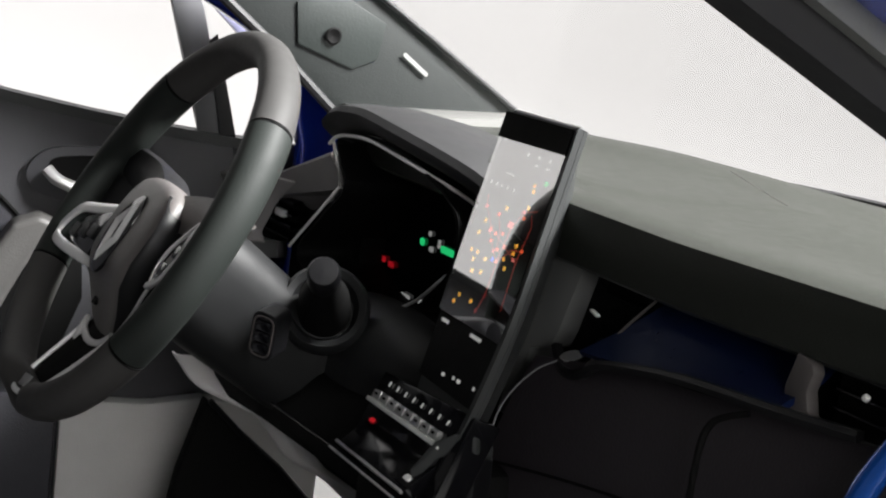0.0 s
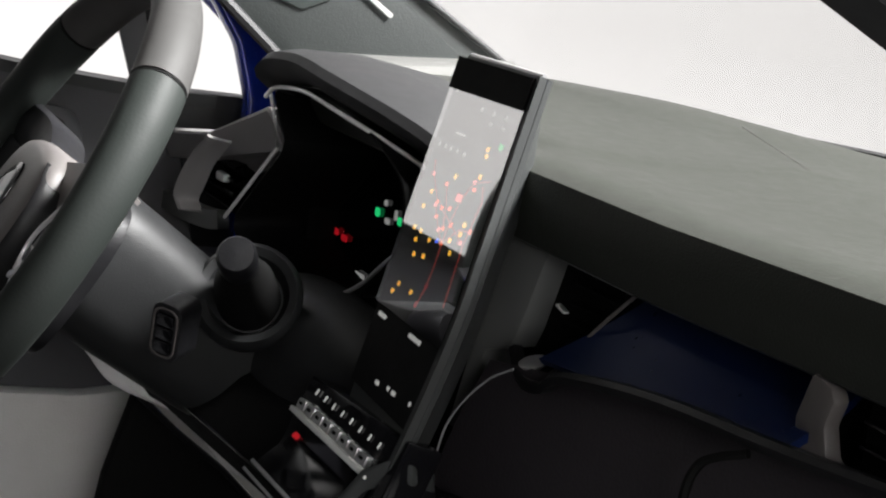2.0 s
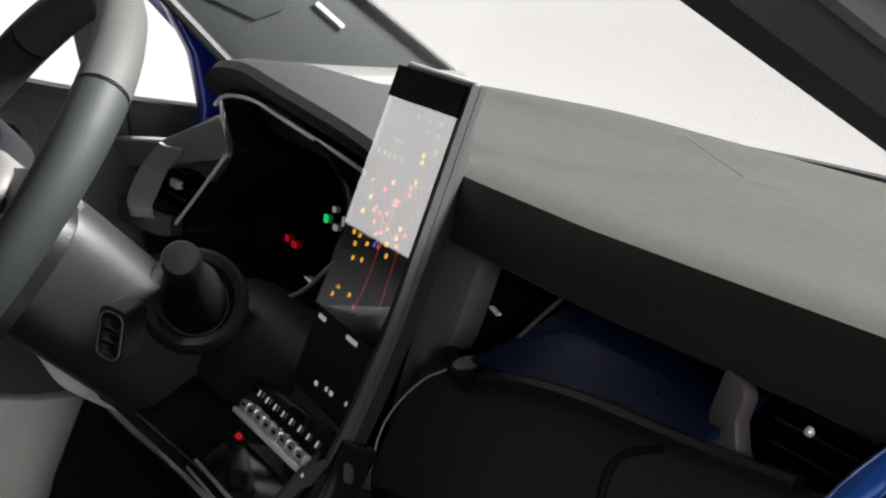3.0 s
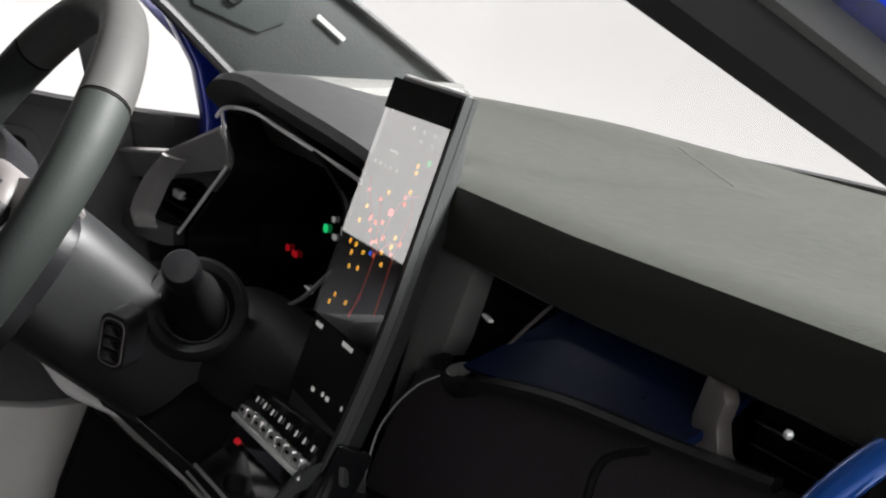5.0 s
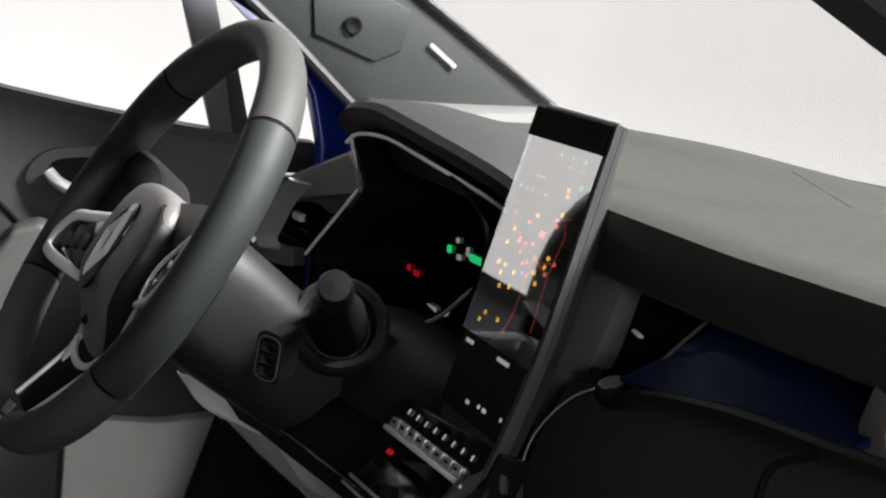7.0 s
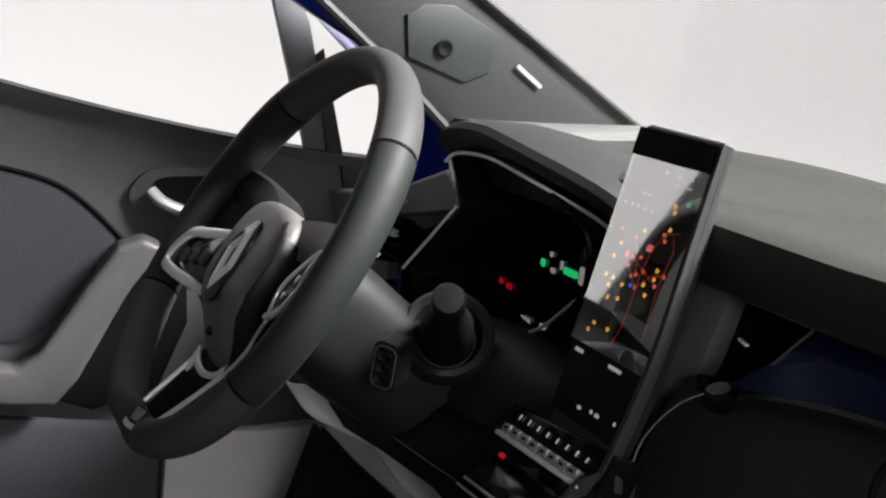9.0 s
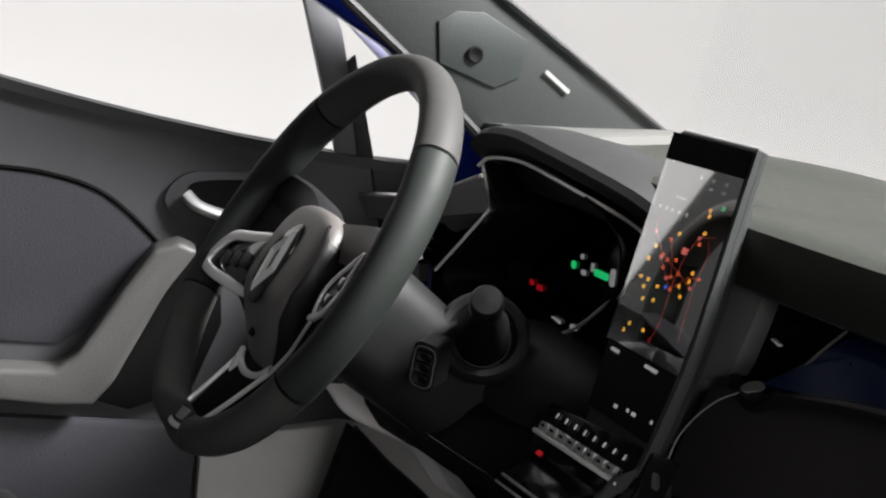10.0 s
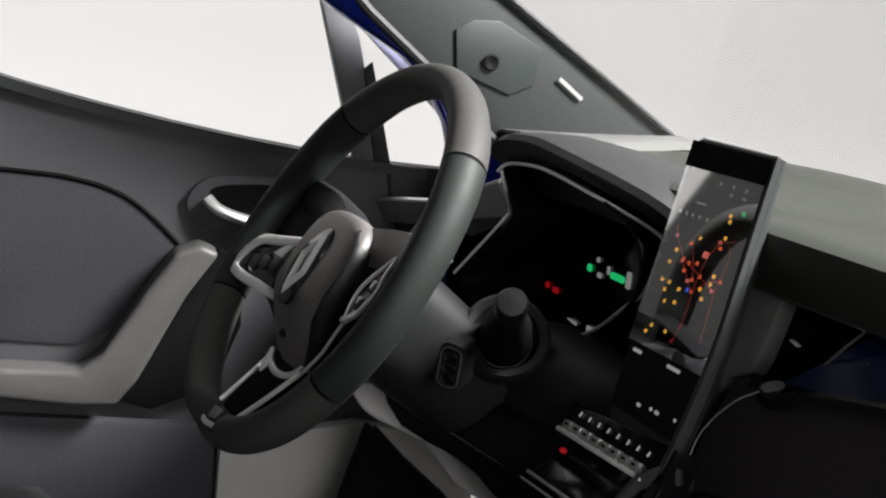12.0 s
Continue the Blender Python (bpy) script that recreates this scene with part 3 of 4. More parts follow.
# ---- switch row and tray under the screen ----
con = thing("switch_panel", "black switch panel with a row of silver keys above a tray", "switch")
kx = V(1, -0.06, 0.03).normalized()
km = frame_of((-0.03, 0.178, 0.797), kx, (0, 0.35, 1))
part("panel", prism([(-0.086, 0.022), (0.10, 0.03), (0.095, -0.06), (-0.095, -0.06)], -0.03, km, 0.003), BLACKG, con, "black gloss panel")
for i in range(8):
    key = part("key", prism([(-0.0080, -0.005), (0.0080, -0.005), (0.0074, 0.004), (-0.0074, 0.003)], 0.006, km @ pose(-0.071 + i * 0.0182, 0.0, 0.0), 0.0012), SILVER, con, "silver switch key")
    part("glyph", prism(rounded(0.0022, 0.0055, 0.0008, 2), 0.0006, km @ pose(-0.062 + i * 0.0182, 0.014, 0.0012, 0, 0, -20)), EW, con, smooth=False)
    part("glyph", prism(rounded(0.006, 0.0024, 0.0008, 2), 0.0006, km @ pose(-0.071 + i * 0.0182, 0.0, 0.0062)), BLACK, key, smooth=False)
part("key_bar", prism([(-0.082, -0.010), (0.078, -0.010), (0.078, -0.0055), (-0.082, -0.0055)], 0.009, km, 0.0015), BRIGHT, con, "bright bar below the keys")
tray = frame_of((-0.030, 0.160, 0.766), kx, (0, 0.75, 0.6))
part("tray", prism(rounded(0.15, 0.05, 0.006), -0.012, tray, 0.0015), BLACKG, con, "black gloss tray")
part("tray_edge", prism([(-0.076, -0.0275), (0.076, -0.0275), (0.076, -0.0245), (-0.076, -0.0245)], 0.003, tray, 0.0006), SILVER, con, "thin silver edge")
part("tray_edge", prism([(-0.076, -0.036), (0.076, -0.036), (0.076, -0.0335), (-0.076, -0.0335)], 0.002, tray, 0.0006), SILVER, con, "thin silver edge")
part("button", prism(rounded(0.010, 0.006, 0.002), 0.002, tray @ pose(0.062, -0.012, 0)), CHROME, con, smooth=False)
part("button", prism(rounded(0.010, 0.005, 0.002), 0.0012, tray @ pose(-0.066, 0.012, 0)), ER, con, "small red lamp", smooth=False)
# grey foot of the screen, with a ledge beside the tray
bm = bmesh.new()
plan = [(0.033, 0.146, 0.768), (0.046, 0.162, 0.797), (0.058, 0.172, 0.812), (0.072, 0.186, 0.812), (0.060, 0.212, 0.800), (0.010, 0.225, 0.790), (0.0, 0.185, 0.780)]
va = [bm.verts.new(p) for p in plan]
vb = [bm.verts.new((p[0], p[1] + 0.002, p[2] - 0.016)) for p in plan]
bm.faces.new(va)
bm.faces.new(vb)
for i in range(7):
    bm.faces.new((va[i], va[(i + 1) % 7], vb[(i + 1) % 7], vb[i]))
bmesh.ops.recalc_face_normals(bm, faces=bm.faces)
part("stand", bevel(bm, 0.003, 2), SIDE, con, "dark grey foot with a ledge")
bm = bmesh.new()
va = [bm.verts.new((p[0] - 0.003, p[1] + 0.004, p[2] - 0.014)) for p in plan]
vb = [bm.verts.new((p[0] - 0.012, p[1] + 0.020, 0.60)) for p in plan]
bm.faces.new(va)
bm.faces.new(vb)
for i in range(7):
    bm.faces.new((va[i], va[(i + 1) % 7], vb[(i + 1) % 7], vb[i]))
bmesh.ops.recalc_face_normals(bm, faces=bm.faces)
part("foot", bevel(bm, 0.002, 2), PLAST, con, "black lower foot")
part("lower_console", box(-0.03, 0.24, 0.60, 0.17, 0.14, 0.34, 0.02), BLACK, con)

# ---- steering wheel ----
W0 = V(-0.2894, -0.0083, 0.9175)
ws = V(0.9964, -0.0848, 0.0061).normalized()
wo = V(-0.0767, -0.8657, 0.4947).normalized()
wu = wo.cross(ws).normalized()
WM = Matrix((ws, wu, wo)).transposed().to_4x4()
WM.translation = W0
RW = 0.2061
wheel = thing("steering_wheel", "black leather steering wheel with chrome spokes and a grey hub", "steering wheel")


def rim_part(a0, a1, material, label, n=40, r=0.0187):
    """An arc of the rim: thumb rests swell it at ten and two, the foot is slightly flat and cut away in front for the lower spoke."""
    bm = bmesh.new()
    rings = []
    for i in range(n + 1):
        a = radians(a0 + (a1 - a0) * i / n)
        flat = 1.0 - 0.015 * max(0, -math.sin(a)) ** 6
        deg = math.degrees(a) % 360
        c = V(RW * math.cos(a), RW * math.sin(a) * flat, 0)
        notch = math.exp(-((deg - 270) / 11) ** 4)
        d = V(math.cos(a), math.sin(a), 0)
        swell = 1 + 0.10 * math.exp(-((deg - 40) / 22) ** 2) + 0.10 * math.exp(-((deg - 140) / 22) ** 2)
        thumb = 0.012 * (math.exp(-((deg - 20) / 9) ** 2) + math.exp(-((deg - 160) / 9) ** 2))
        ring = []
        for k in range(20):
            b = 2 * math.pi * k / 20
            inner = max(0, -math.cos(b)) ** 2
            lift = math.sin(b) * (1 - 1.05 * notch if math.sin(b) > 0 else 1)
            ring.append(bm.verts.new(c + d * (r * 0.94 * swell * math.cos(b) - thumb * inner) + V(0, 0, r * 1.1 * swell * lift)))
        rings.append(ring)
    for p, q in zip(rings, rings[1:]):
        for k in range(20):
            bm.faces.new((p[k], p[(k + 1) % 20], q[(k + 1) % 20], q[k]))
    bm.faces.new(rings[0])
    bm.faces.new(rings[-1])
    bm.transform(WM)
    return part("rim", bm, material, wheel, label)


rim_part(40.6, 137.4, LEATHER, "smooth black leather rim")
rim_part(-28, 39.6, PERF, "perforated leather grip")
rim_part(138.4, 208, PERF, "perforated leather grip")
rim_part(208.6, 331.4, LEATHER, "smooth black leather rim")
for a in (40.1, 137.9, 208.3, 331.7):
    c = V(RW * math.cos(radians(a)), RW * math.sin(radians(a)), 0)
    bm = bmesh.new()
    bmesh.ops.create_circle(bm, cap_ends=True, segments=20, radius=0.0189 if 150 < a else 0.0201)
    ext = bmesh.ops.extrude_face_region(bm, geom=list(bm.faces))
    for v in [g for g in ext["geom"] if isinstance(g, bmesh.types.BMVert)]:
        v.co.z += 0.0014
    bm.transform(WM @ Matrix.Translation(c) @ Matrix.Rotation(radians(a), 4, "Z") @ Matrix.Rotation(radians(90), 4, "X") @ Matrix.Scale(1.1, 4, (0, 1, 0)))
    part("rim_seam", bm, BLACK, wheel)


def dish(y):
    """Height of the hub's face over the rim's plane: it sinks towards its foot."""
    k = max(0, min(1, (-0.045 - y) / 0.075))
    return 0.010 - 0.036 * k * k * (3 - 2 * k)


def cushion(outline, drop, rise):
    """A padded shield over an outline, with a rolled edge, following the dish."""
    bm = bmesh.new()
    cx, cy = 0.0, -0.032
    rings = []
    for s, z in ((0.97, -0.040), (1.0, -drop), (0.995, -drop * 0.62), (0.975, -drop * 0.34), (0.94, -drop * 0.15), (0.88, -drop * 0.04), (0.76, rise * 0.35), (0.55, rise * 0.75), (0.3, rise), (0.08, rise)):
        rings.append([bm.verts.new((cx + (x - cx) * s, cy + (y - cy) * s, dish(cy + (y - cy) * s) + z)) for x, y in outline])
    n = len(outline)
    for p, q in zip(rings, rings[1:]):
        for i in range(n):
            bm.faces.new((p[i], p[(i + 1) % n], q[(i + 1) % n], q[i]))
    bm.faces.new(rings[-1])
    bm.faces.new(rings[0])
    bm.transform(WM)
    return bm


half = [(0.0, 0.047), (0.030, 0.045), (0.055, 0.036), (0.069, 0.016), (0.073, -0.010), (0.071, -0.038), (0.068, -0.064), (0.062, -0.086), (0.052, -0.105), (0.031, -0.116), (0.0, -0.119)]
hub = [(p.x, p.y) for p in spline([V(x, y, 0) for x, y in half] + [V(-x, y, 0) for x, y in half[-2:0:-1]], 3, True)]
part("hub", cushion(hub, 0.020, 0.002), HUB, wheel, "grey plastic hub cushion")
rows = []
for y, xe in ((0.036, 0.050), (0.020, 0.067), (0.0, 0.0735), (-0.02, 0.074), (-0.038, 0.072), (-0.064, 0.069), (-0.086, 0.063), (-0.104, 0.053)):
    rows.append([V(xe * k, y, dish(y) + z) for k, z in ((0.965, -0.0025), (0.985, -0.0045), (1.0, -0.008), (1.015, -0.014), (1.02, -0.022), (1.02, -0.034))])
bm = loft(rows, 0.002)
bm.transform(WM)
part("hub_flank", bm, PLAST, wheel, "black flank of the hub")
part("hub_back", prism([(x * 0.9, y * 0.9) for x, y in hub], -0.05, WM @ pose(0, 0, -0.026), 0.006), PLAST, wheel)


def ribbon(pts, wide, high, m=WM):
    return sweep(spline([m @ V(*p) for p in pts], 5), rounded(wide, high, min(wide, high) * 0.45, 2), up=tuple(wo))


def sheet(rows, thick=0.004):
    bm = loft([spline([V(*p) for p in r], 4) for r in rows], thick)
    bm.transform(WM)
    return bm


# shoulders that run from the hub to the rim
for sg in (1, -1):
    wing = [[(0.030, 0.042, -0.040), (0.10, 0.056, -0.045), (0.186, 0.058, -0.030)],
            [(0.034, 0.046, -0.016), (0.10, 0.060, -0.020), (0.186, 0.062, -0.012)],
            [(0.038, 0.044, -0.008), (0.10, 0.057, -0.011), (0.186, 0.058, -0.006)],
            [(0.050, 0.030, -0.006), (0.108, 0.038, -0.010), (0.186, 0.042, -0.004)],
            [(0.062, 0.010, -0.012), (0.112, 0.016, -0.016), (0.184, 0.024, -0.010)]]
    part("shoulder", sheet([[(x * sg, y, z) for x, y, z in r] for r in wing]), HUB if sg > 0 else PLAST, wheel, "grey hub shoulder" if sg > 0 else "black hub shoulder")
    body = [[(0.050, 0.020, -0.030), (0.11, 0.018, -0.022), (0.184, 0.024, -0.014)],
            [(0.050, -0.020, -0.034), (0.11, -0.020, -0.028), (0.188, -0.012, -0.014)],
            [(0.046, -0.060, -0.042), (0.10, -0.052, -0.034), (0.186, -0.058, -0.014)],
            [(0.036, -0.112, -0.046), (0.060, -0.108, -0.040), (0.100, -0.085, -0.034)]]
    part("spoke", sheet([[(x * sg, y, z) for x, y, z in r] for r in body], 0.006), PLAST, wheel, "black side spoke")
# bright frames and key pads on the side spokes
part("spoke_trim", ribbon([(-0.076, -0.006, 0.000), (-0.120, -0.019, 0.008), (-0.152, -0.028, 0.012), (-0.174, -0.044, 0.012), (-0.184, -0.062, 0.012), (-0.176, -0.071, 0.012), (-0.140, -0.072, 0.011), (-0.088, -0.069, 0.002), (-0.060, -0.066, -0.006)], 0.012, 0.005), CHROME, wheel, "chrome spoke frame")
pad_l = part("key_pad", prism([(-0.070, -0.010), (-0.118, -0.024), (-0.150, -0.034), (-0.172, -0.050), (-0.176, -0.062), (-0.140, -0.066), (-0.066, -0.063)], 0.020, WM @ pose(0, 0, -0.014), 0.002), BLACKG, wheel, "gloss black key pad")
for k in range(3):
    part("button", prism(rounded(0.022, 0.016, 0.004), 0.003, WM @ pose(-0.092 - 0.028 * k, -0.040 - 0.006 * k, 0.0055), 0.001), PLAST, pad_l)
loop = [(0.156, 0.031, 0.004), (0.140, 0.013, 0.004), (0.127, -0.006, 0.004), (0.123, -0.022, 0.003), (0.132, -0.042, 0.002), (0.146, -0.038, 0.004), (0.159, -0.026, 0.005), (0.164, -0.006, 0.006), (0.160, 0.014, 0.006)]
part("spoke_trim", sweep(spline([WM @ V(*p) for p in loop], 5, True), rounded(0.0036, 0.0036, 0.0012, 2), closed=True, up=tuple(wo)), CHROME, wheel, "thin chrome loop")
part("spoke_trim", ribbon([(0.128, -0.043, 0.003), (0.140, -0.040, 0.005), (0.156, -0.030, 0.006), (0.164, -0.010, 0.006)], 0.0065, 0.004), CHROME, wheel, "thick lower end of the loop")
pad_r = part("key_pad", prism([(0.152, 0.024), (0.140, 0.009), (0.129, -0.008), (0.126, -0.022), (0.133, -0.038), (0.147, -0.034), (0.157, -0.023), (0.161, -0.006), (0.157, 0.012)], 0.010, WM @ pose(0, 0, -0.008), 0.002), VENTG, wheel, "grey key pad")
for k in range(2):
    part("button", prism(rounded(0.016, 0.013, 0.004), 0.003, WM @ pose(0.139 + 0.008 * k, -0.022 + 0.020 * k, 0.001), 0.001), BLACKG, pad_r)
part("spoke_trim", ribbon([(0.129, -0.046, 0.000), (0.116, -0.058, -0.005), (0.092, -0.081, -0.015), (0.066, -0.104, -0.022), (0.050, -0.112, -0.027)], 0.0042, 0.0035), CHROME, wheel, "chrome edge line")
part("spoke_trim", ribbon([(0.166, -0.030, -0.004), (0.148, -0.060, -0.010), (0.118, -0.092, -0.020), (0.085, -0.122, -0.024), (0.058, -0.152, -0.018)], 0.003, 0.003), VENTG, wheel, "satin edge line")
# lower spoke
bm = bmesh.new()
lo = [(-0.046, -0.112, -0.031), (0.046, -0.106, -0.031), (0.031, -0.197, -0.003), (-0.028, -0.205, -0.003)]
va = [bm.verts.new(p) for p in lo]
vb = [bm.verts.new((p[0], p[1], p[2] - 0.016)) for p in lo]
bm.faces.new(va)
bm.faces.new(vb)
for i in range(4):
    bm.faces.new((va[i], va[(i + 1) % 4], vb[(i + 1) % 4], vb[i]))
bevel(bm, 0.002)
bm.transform(WM)
part("spoke", bm, BEZEL, wheel, "black lower spoke")
part("spoke_trim", ribbon([(-0.046, -0.116, -0.029), (-0.039, -0.154, -0.016), (-0.032, -0.190, -0.003), (-0.029, -0.204, 0.001), (-0.020, -0.208, 0.002), (0.006, -0.205, 0.002), (0.026, -0.199, 0.001), (0.032, -0.190, -0.002), (0.039, -0.154, -0.015), (0.046, -0.110, -0.029)], 0.0062, 0.004), CHROME, wheel, "chrome lower spoke frame")
part("spoke_trim", ribbon([(-0.046, -0.114, -0.026), (-0.030, -0.124, -0.026), (0.0, -0.128, -0.026), (0.030, -0.122, -0.026), (0.048, -0.108, -0.026)], 0.008, 0.005), CHROME, wheel, "chrome bar under the hub")
part("spoke_trim", prism([(-0.044, -0.118), (-0.028, -0.126), (-0.030, -0.140), (-0.040, -0.136)], 0.004, WM @ pose(0, 0, -0.0265), 0.001), CHROME, wheel)
# Reflection in the black insert, modelled as a silver patch.
part("spoke_trim", prism([(-0.026, -0.190), (0.004, -0.186), (-0.004, -0.200), (-0.023, -0.203)], 0.003, WM @ pose(0, 0, -0.002), 0.001), SILVER, wheel, "silver patch standing in for a reflection")
# plain lozenge badge on a dark recess
bo = [(0.006, 0.022), (-0.012, 0.016), (-0.030, -0.002), (-0.038, -0.024), (-0.030, -0.050), (-0.012, -0.067), (0.008, -0.066), (0.016, -0.050), (0.020, -0.018), (0.018, 0.008)]
bsm = [(p.x, p.y) for p in spline([V(x, y, 0) for x, y in bo], 3, True)]
badge_base = part("badge_base", prism(bsm, 0.004, WM @ pose(0, 0, 0.0092), 0.001), BLACKG, wheel, "gloss black badge recess")
out_l = [(0.004, 0.016), (-0.027, -0.010), (-0.012, -0.060), (0.013, -0.030)]
bc = (-0.0055, -0.021)
dia = out_l
dii = [(bc[0] + (x - bc[0]) * 0.40, bc[1] + (y - bc[1]) * 0.52) for x, y in out_l]
bm = bmesh.new()
vo = [bm.verts.new((x, y, 0.0134)) for x, y in dia]
vi = [bm.verts.new((x, y, 0.0134)) for x, y in dii]
vm = [bm.verts.new(((x + c) / 2, (y + d) / 2, 0.0175)) for (x, y), (c, d) in zip(dia, dii)]
for i in range(4):
    j = (i + 1) % 4
    bm.faces.new((vo[i], vo[j], vm[j], vm[i]))
    bm.faces.new((vm[i], vm[j], vi[j], vi[i]))
    bm.faces.new((vo[j], vo[i], vi[i], vi[j]))
bm.transform(WM)
part("badge", bm, CHROME, badge_base, "chrome lozenge badge", smooth=False)
part("airbag_mark", prism(rounded(0.012, 0.008, 0.002), 0.003, WM @ pose(-0.012, -0.092, dish(-0.092) + 0.001)), BLACK, wheel, smooth=False)

# ---- steering column ----
col = thing("steering_column", "dark plastic steering column shroud", "steering column")
rows = []
for k, (d, rx, ry) in enumerate(((0.035, 0.056, 0.055), (0.06, 0.062, 0.066), (0.10, 0.062, 0.066), (0.15, 0.062, 0.064), (0.20, 0.062, 0.062), (0.29, 0.06, 0.058))):
    c = V(-0.3209, 0.0076, 0.9082) - wo * d
    c = V(c.x - 0.004 * k, c.y, c.z - 0.005 * k)
    rows.append([c + ws * (rx * math.copysign(abs(math.cos(b)) ** 0.7, math.cos(b))) + wu * (ry * math.copysign(abs(math.sin(b)) ** 0.7, math.sin(b)) - 0.012) for b in [2 * math.pi * j / 28 for j in range(28)]])
part("shroud", loft(rows, 0.003, True), SHROUD, col)
part("shroud_joint", sweep([p + (p - (W0 - wo * 0.06)).normalized() * 0.0008 for p in rows[1]], circle(0.0016, 6), closed=True, up=tuple(wo)), BLACK, col)

rows = []
for i in range(15):
    v = -1.35 + 2.7 * i / 14
    rows.append([V(-0.235 + 0.180 * math.sin(v), 0.275 - 0.078 * math.cos(v) * math.sin(w), 0.768 + 0.082 * math.cos(v) ** 0.7 * math.cos(w)) for w in [math.pi * k / 18 for k in range(19)]])
part("lower_cowl", loft(rows, 0.003), SHROUD, col, "rounded satin lower cowl")

st = thing("column_stalk", "black control stalk with a round end on a ribbed collar", "stalk")
tip, root = V(-0.155, 0.130, 0.903), V(-0.262, 0.190, 0.835)
ax = (tip - root).normalized()
sm = frame_of(root, ax.cross(V(0, 0, 1)), V(0, 0, 1) - ax * ax.z)
if (sm.to_3x3() @ V(0, 0, 1)).dot(ax) < 0:
    sm = sm @ Matrix.Rotation(math.pi, 4, "X")
L = (tip - root).length
part("collar", lathe([(0.034, -0.01), (0.047, 0.0), (0.048, 0.012), (0.043, 0.020), (0.036, 0.016), (0.030, 0.0)], sm, 32), SHROUD, st, "round dark collar")
part("arm", lathe([(0.028, 0.0), (0.026, L * 0.35), (0.018, L * 0.62), (0.0155, L * 0.75)], sm, 24), BLACK, st)
part("end_cap", lathe([(0.0155, L * 0.75), (0.0165, L * 0.8), (0.0165, L * 0.96), (0.014, L), (0.001, L * 1.01)], sm, 24), PLAST, st, "rounded end cap")

pod = thing("remote_pod", "small dark audio control pod with a bright edge", "control pod")
pm = frame_of((-0.200, 0.100, 0.828), V(0.75, 0.6, -0.12), V(0.22, 0.0, 1))
part("body", prism(rounded(0.028, 0.050, 0.009), 0.03, pm @ pose(0, 0, -0.02), 0.003), PLAST, pod)
part("bezel", sweep([pm @ V(x, y, 0.011) for x, y in rounded(0.022, 0.042, 0.008)], circle(0.0009, 6), closed=True, up=tuple(pm.to_3x3() @ V(0, 0, 1))), VENTG, pod, "thin grey edge")
for k in range(3):
    part("key", prism(rounded(0.016, 0.010, 0.002), 0.003, pm @ pose(0, -0.012 + 0.012 * k, 0.010), 0.0008), BLACKG, pod)

# ---- knee panel under the column ----
knee = thing("knee_panel", "black lower dash panel below the steering column", "panel")
KNEE = ((0.144, 0.730), (0.155, 0.713), (0.175, 0.687), (0.214, 0.664), (0.245, 0.650), (0.285, 0.622), (0.311, 0.596), (0.362, 0.562))
rows = []
for i in range(10):
    k = i / 9
    x = -0.44 + 0.36 * k
    rows.append([V(x, 0.30, 0.82), V(x, 0.19, 0.765)] + [V(x, y + 0.02 * k, z) for y, z in KNEE] + [V(x, 0.47, 0.40)])
part("panel", loft(rows, 0.006), BLACK, knee)
part("edge_trim", sweep([rows[0][k] + V(-0.002, 0, 0) for k in range(1, 11)], circle(0.003, 8)), PLAST, knee, "rounded dark edge")
part("panel_seam", sweep([r[2] + V(0, -0.001, 0) for r in rows], circle(0.0015, 6)), BLACKG, knee)

# ---- driver's door, standing ajar ----
DP, DD = V(-0.78, 0.40, 0), V(-0.12, -0.5, 0).normalized()
DM = Matrix((DD, V(0, 0, 1), DD.cross(V(0, 0, 1)))).transposed().to_4x4()
DM.translation = DP
din = 1.0 if (DM.to_3x3() @ V(0, 0, 1)).x > 0 else -1.0
door = thing("door_1", "grey driver's door standing ajar, with pocket and pull handle", "door", kind="structure")


def dsill(u):
    return 0.926 + 0.050 * max(0, u) + 0.15 * max(0, u - 0.1) ** 2


panel = [(0.02, 0.93)] + [(u, dsill(u)) for u in (0.1, 0.2, 0.3, 0.4, 0.5, 0.6, 0.75, 0.95)] + [(0.95, 0.33), (-0.06, 0.33), (-0.06, 0.60), (0.02, 0.75)]
part("panel", prism(panel, -0.06 * din, DM, 0.004), DOORM, door, "grey grained door panel")
path = spline([DM @ V(u, dsill(u) - 0.004, 0.004 * din) for u in (0.06, 0.1, 0.2, 0.3, 0.4, 0.5, 0.6, 0.75, 0.95)], 3)
part("sill_seal", sweep(path, [(-0.008, -0.006), (0.008, -0.006), (0.008, 0.008), (-0.008, 0.008)]), SIDE, door, "grey window seal")
ins = [(0.95, 0.885), (0.60, 0.882), (0.52, 0.877), (0.465, 0.863), (0.427, 0.84), (0.395, 0.813), (0.374, 0.792), (0.40, 0.76), (0.46, 0.68), (0.50, 0.655), (0.95, 0.655)]
part("insert", prism(ins, 0.004 * din, DM, 0.002), DOORD, door, "darker padded insert")
part("insert_groove", sweep(spline([DM @ V(u, z, 0.004 * din) for u, z in ins[:7]], 4), circle(0.0035, 6)), BLACK, door)
hb0 = [(0.378, 0.863), (0.366, 0.885), (0.345, 0.897), (0.307, 0.902), (0.23, 0.902), (0.21, 0.87), (0.23, 0.835), (0.30, 0.825), (0.352, 0.832), (0.372, 0.845)]
hb = [(p.x, p.y) for p in spline([V(x, y, 0) for x, y in hb0], 4, True)]
hbz = part("handle_bezel", prism(hb, 0.010 * din, DM, 0.004), DOORM, door, "grey pull-handle bezel")
hh0 = [(0.350, 0.872), (0.331, 0.887), (0.24, 0.892), (0.235, 0.862), (0.28, 0.852), (0.325, 0.858)]
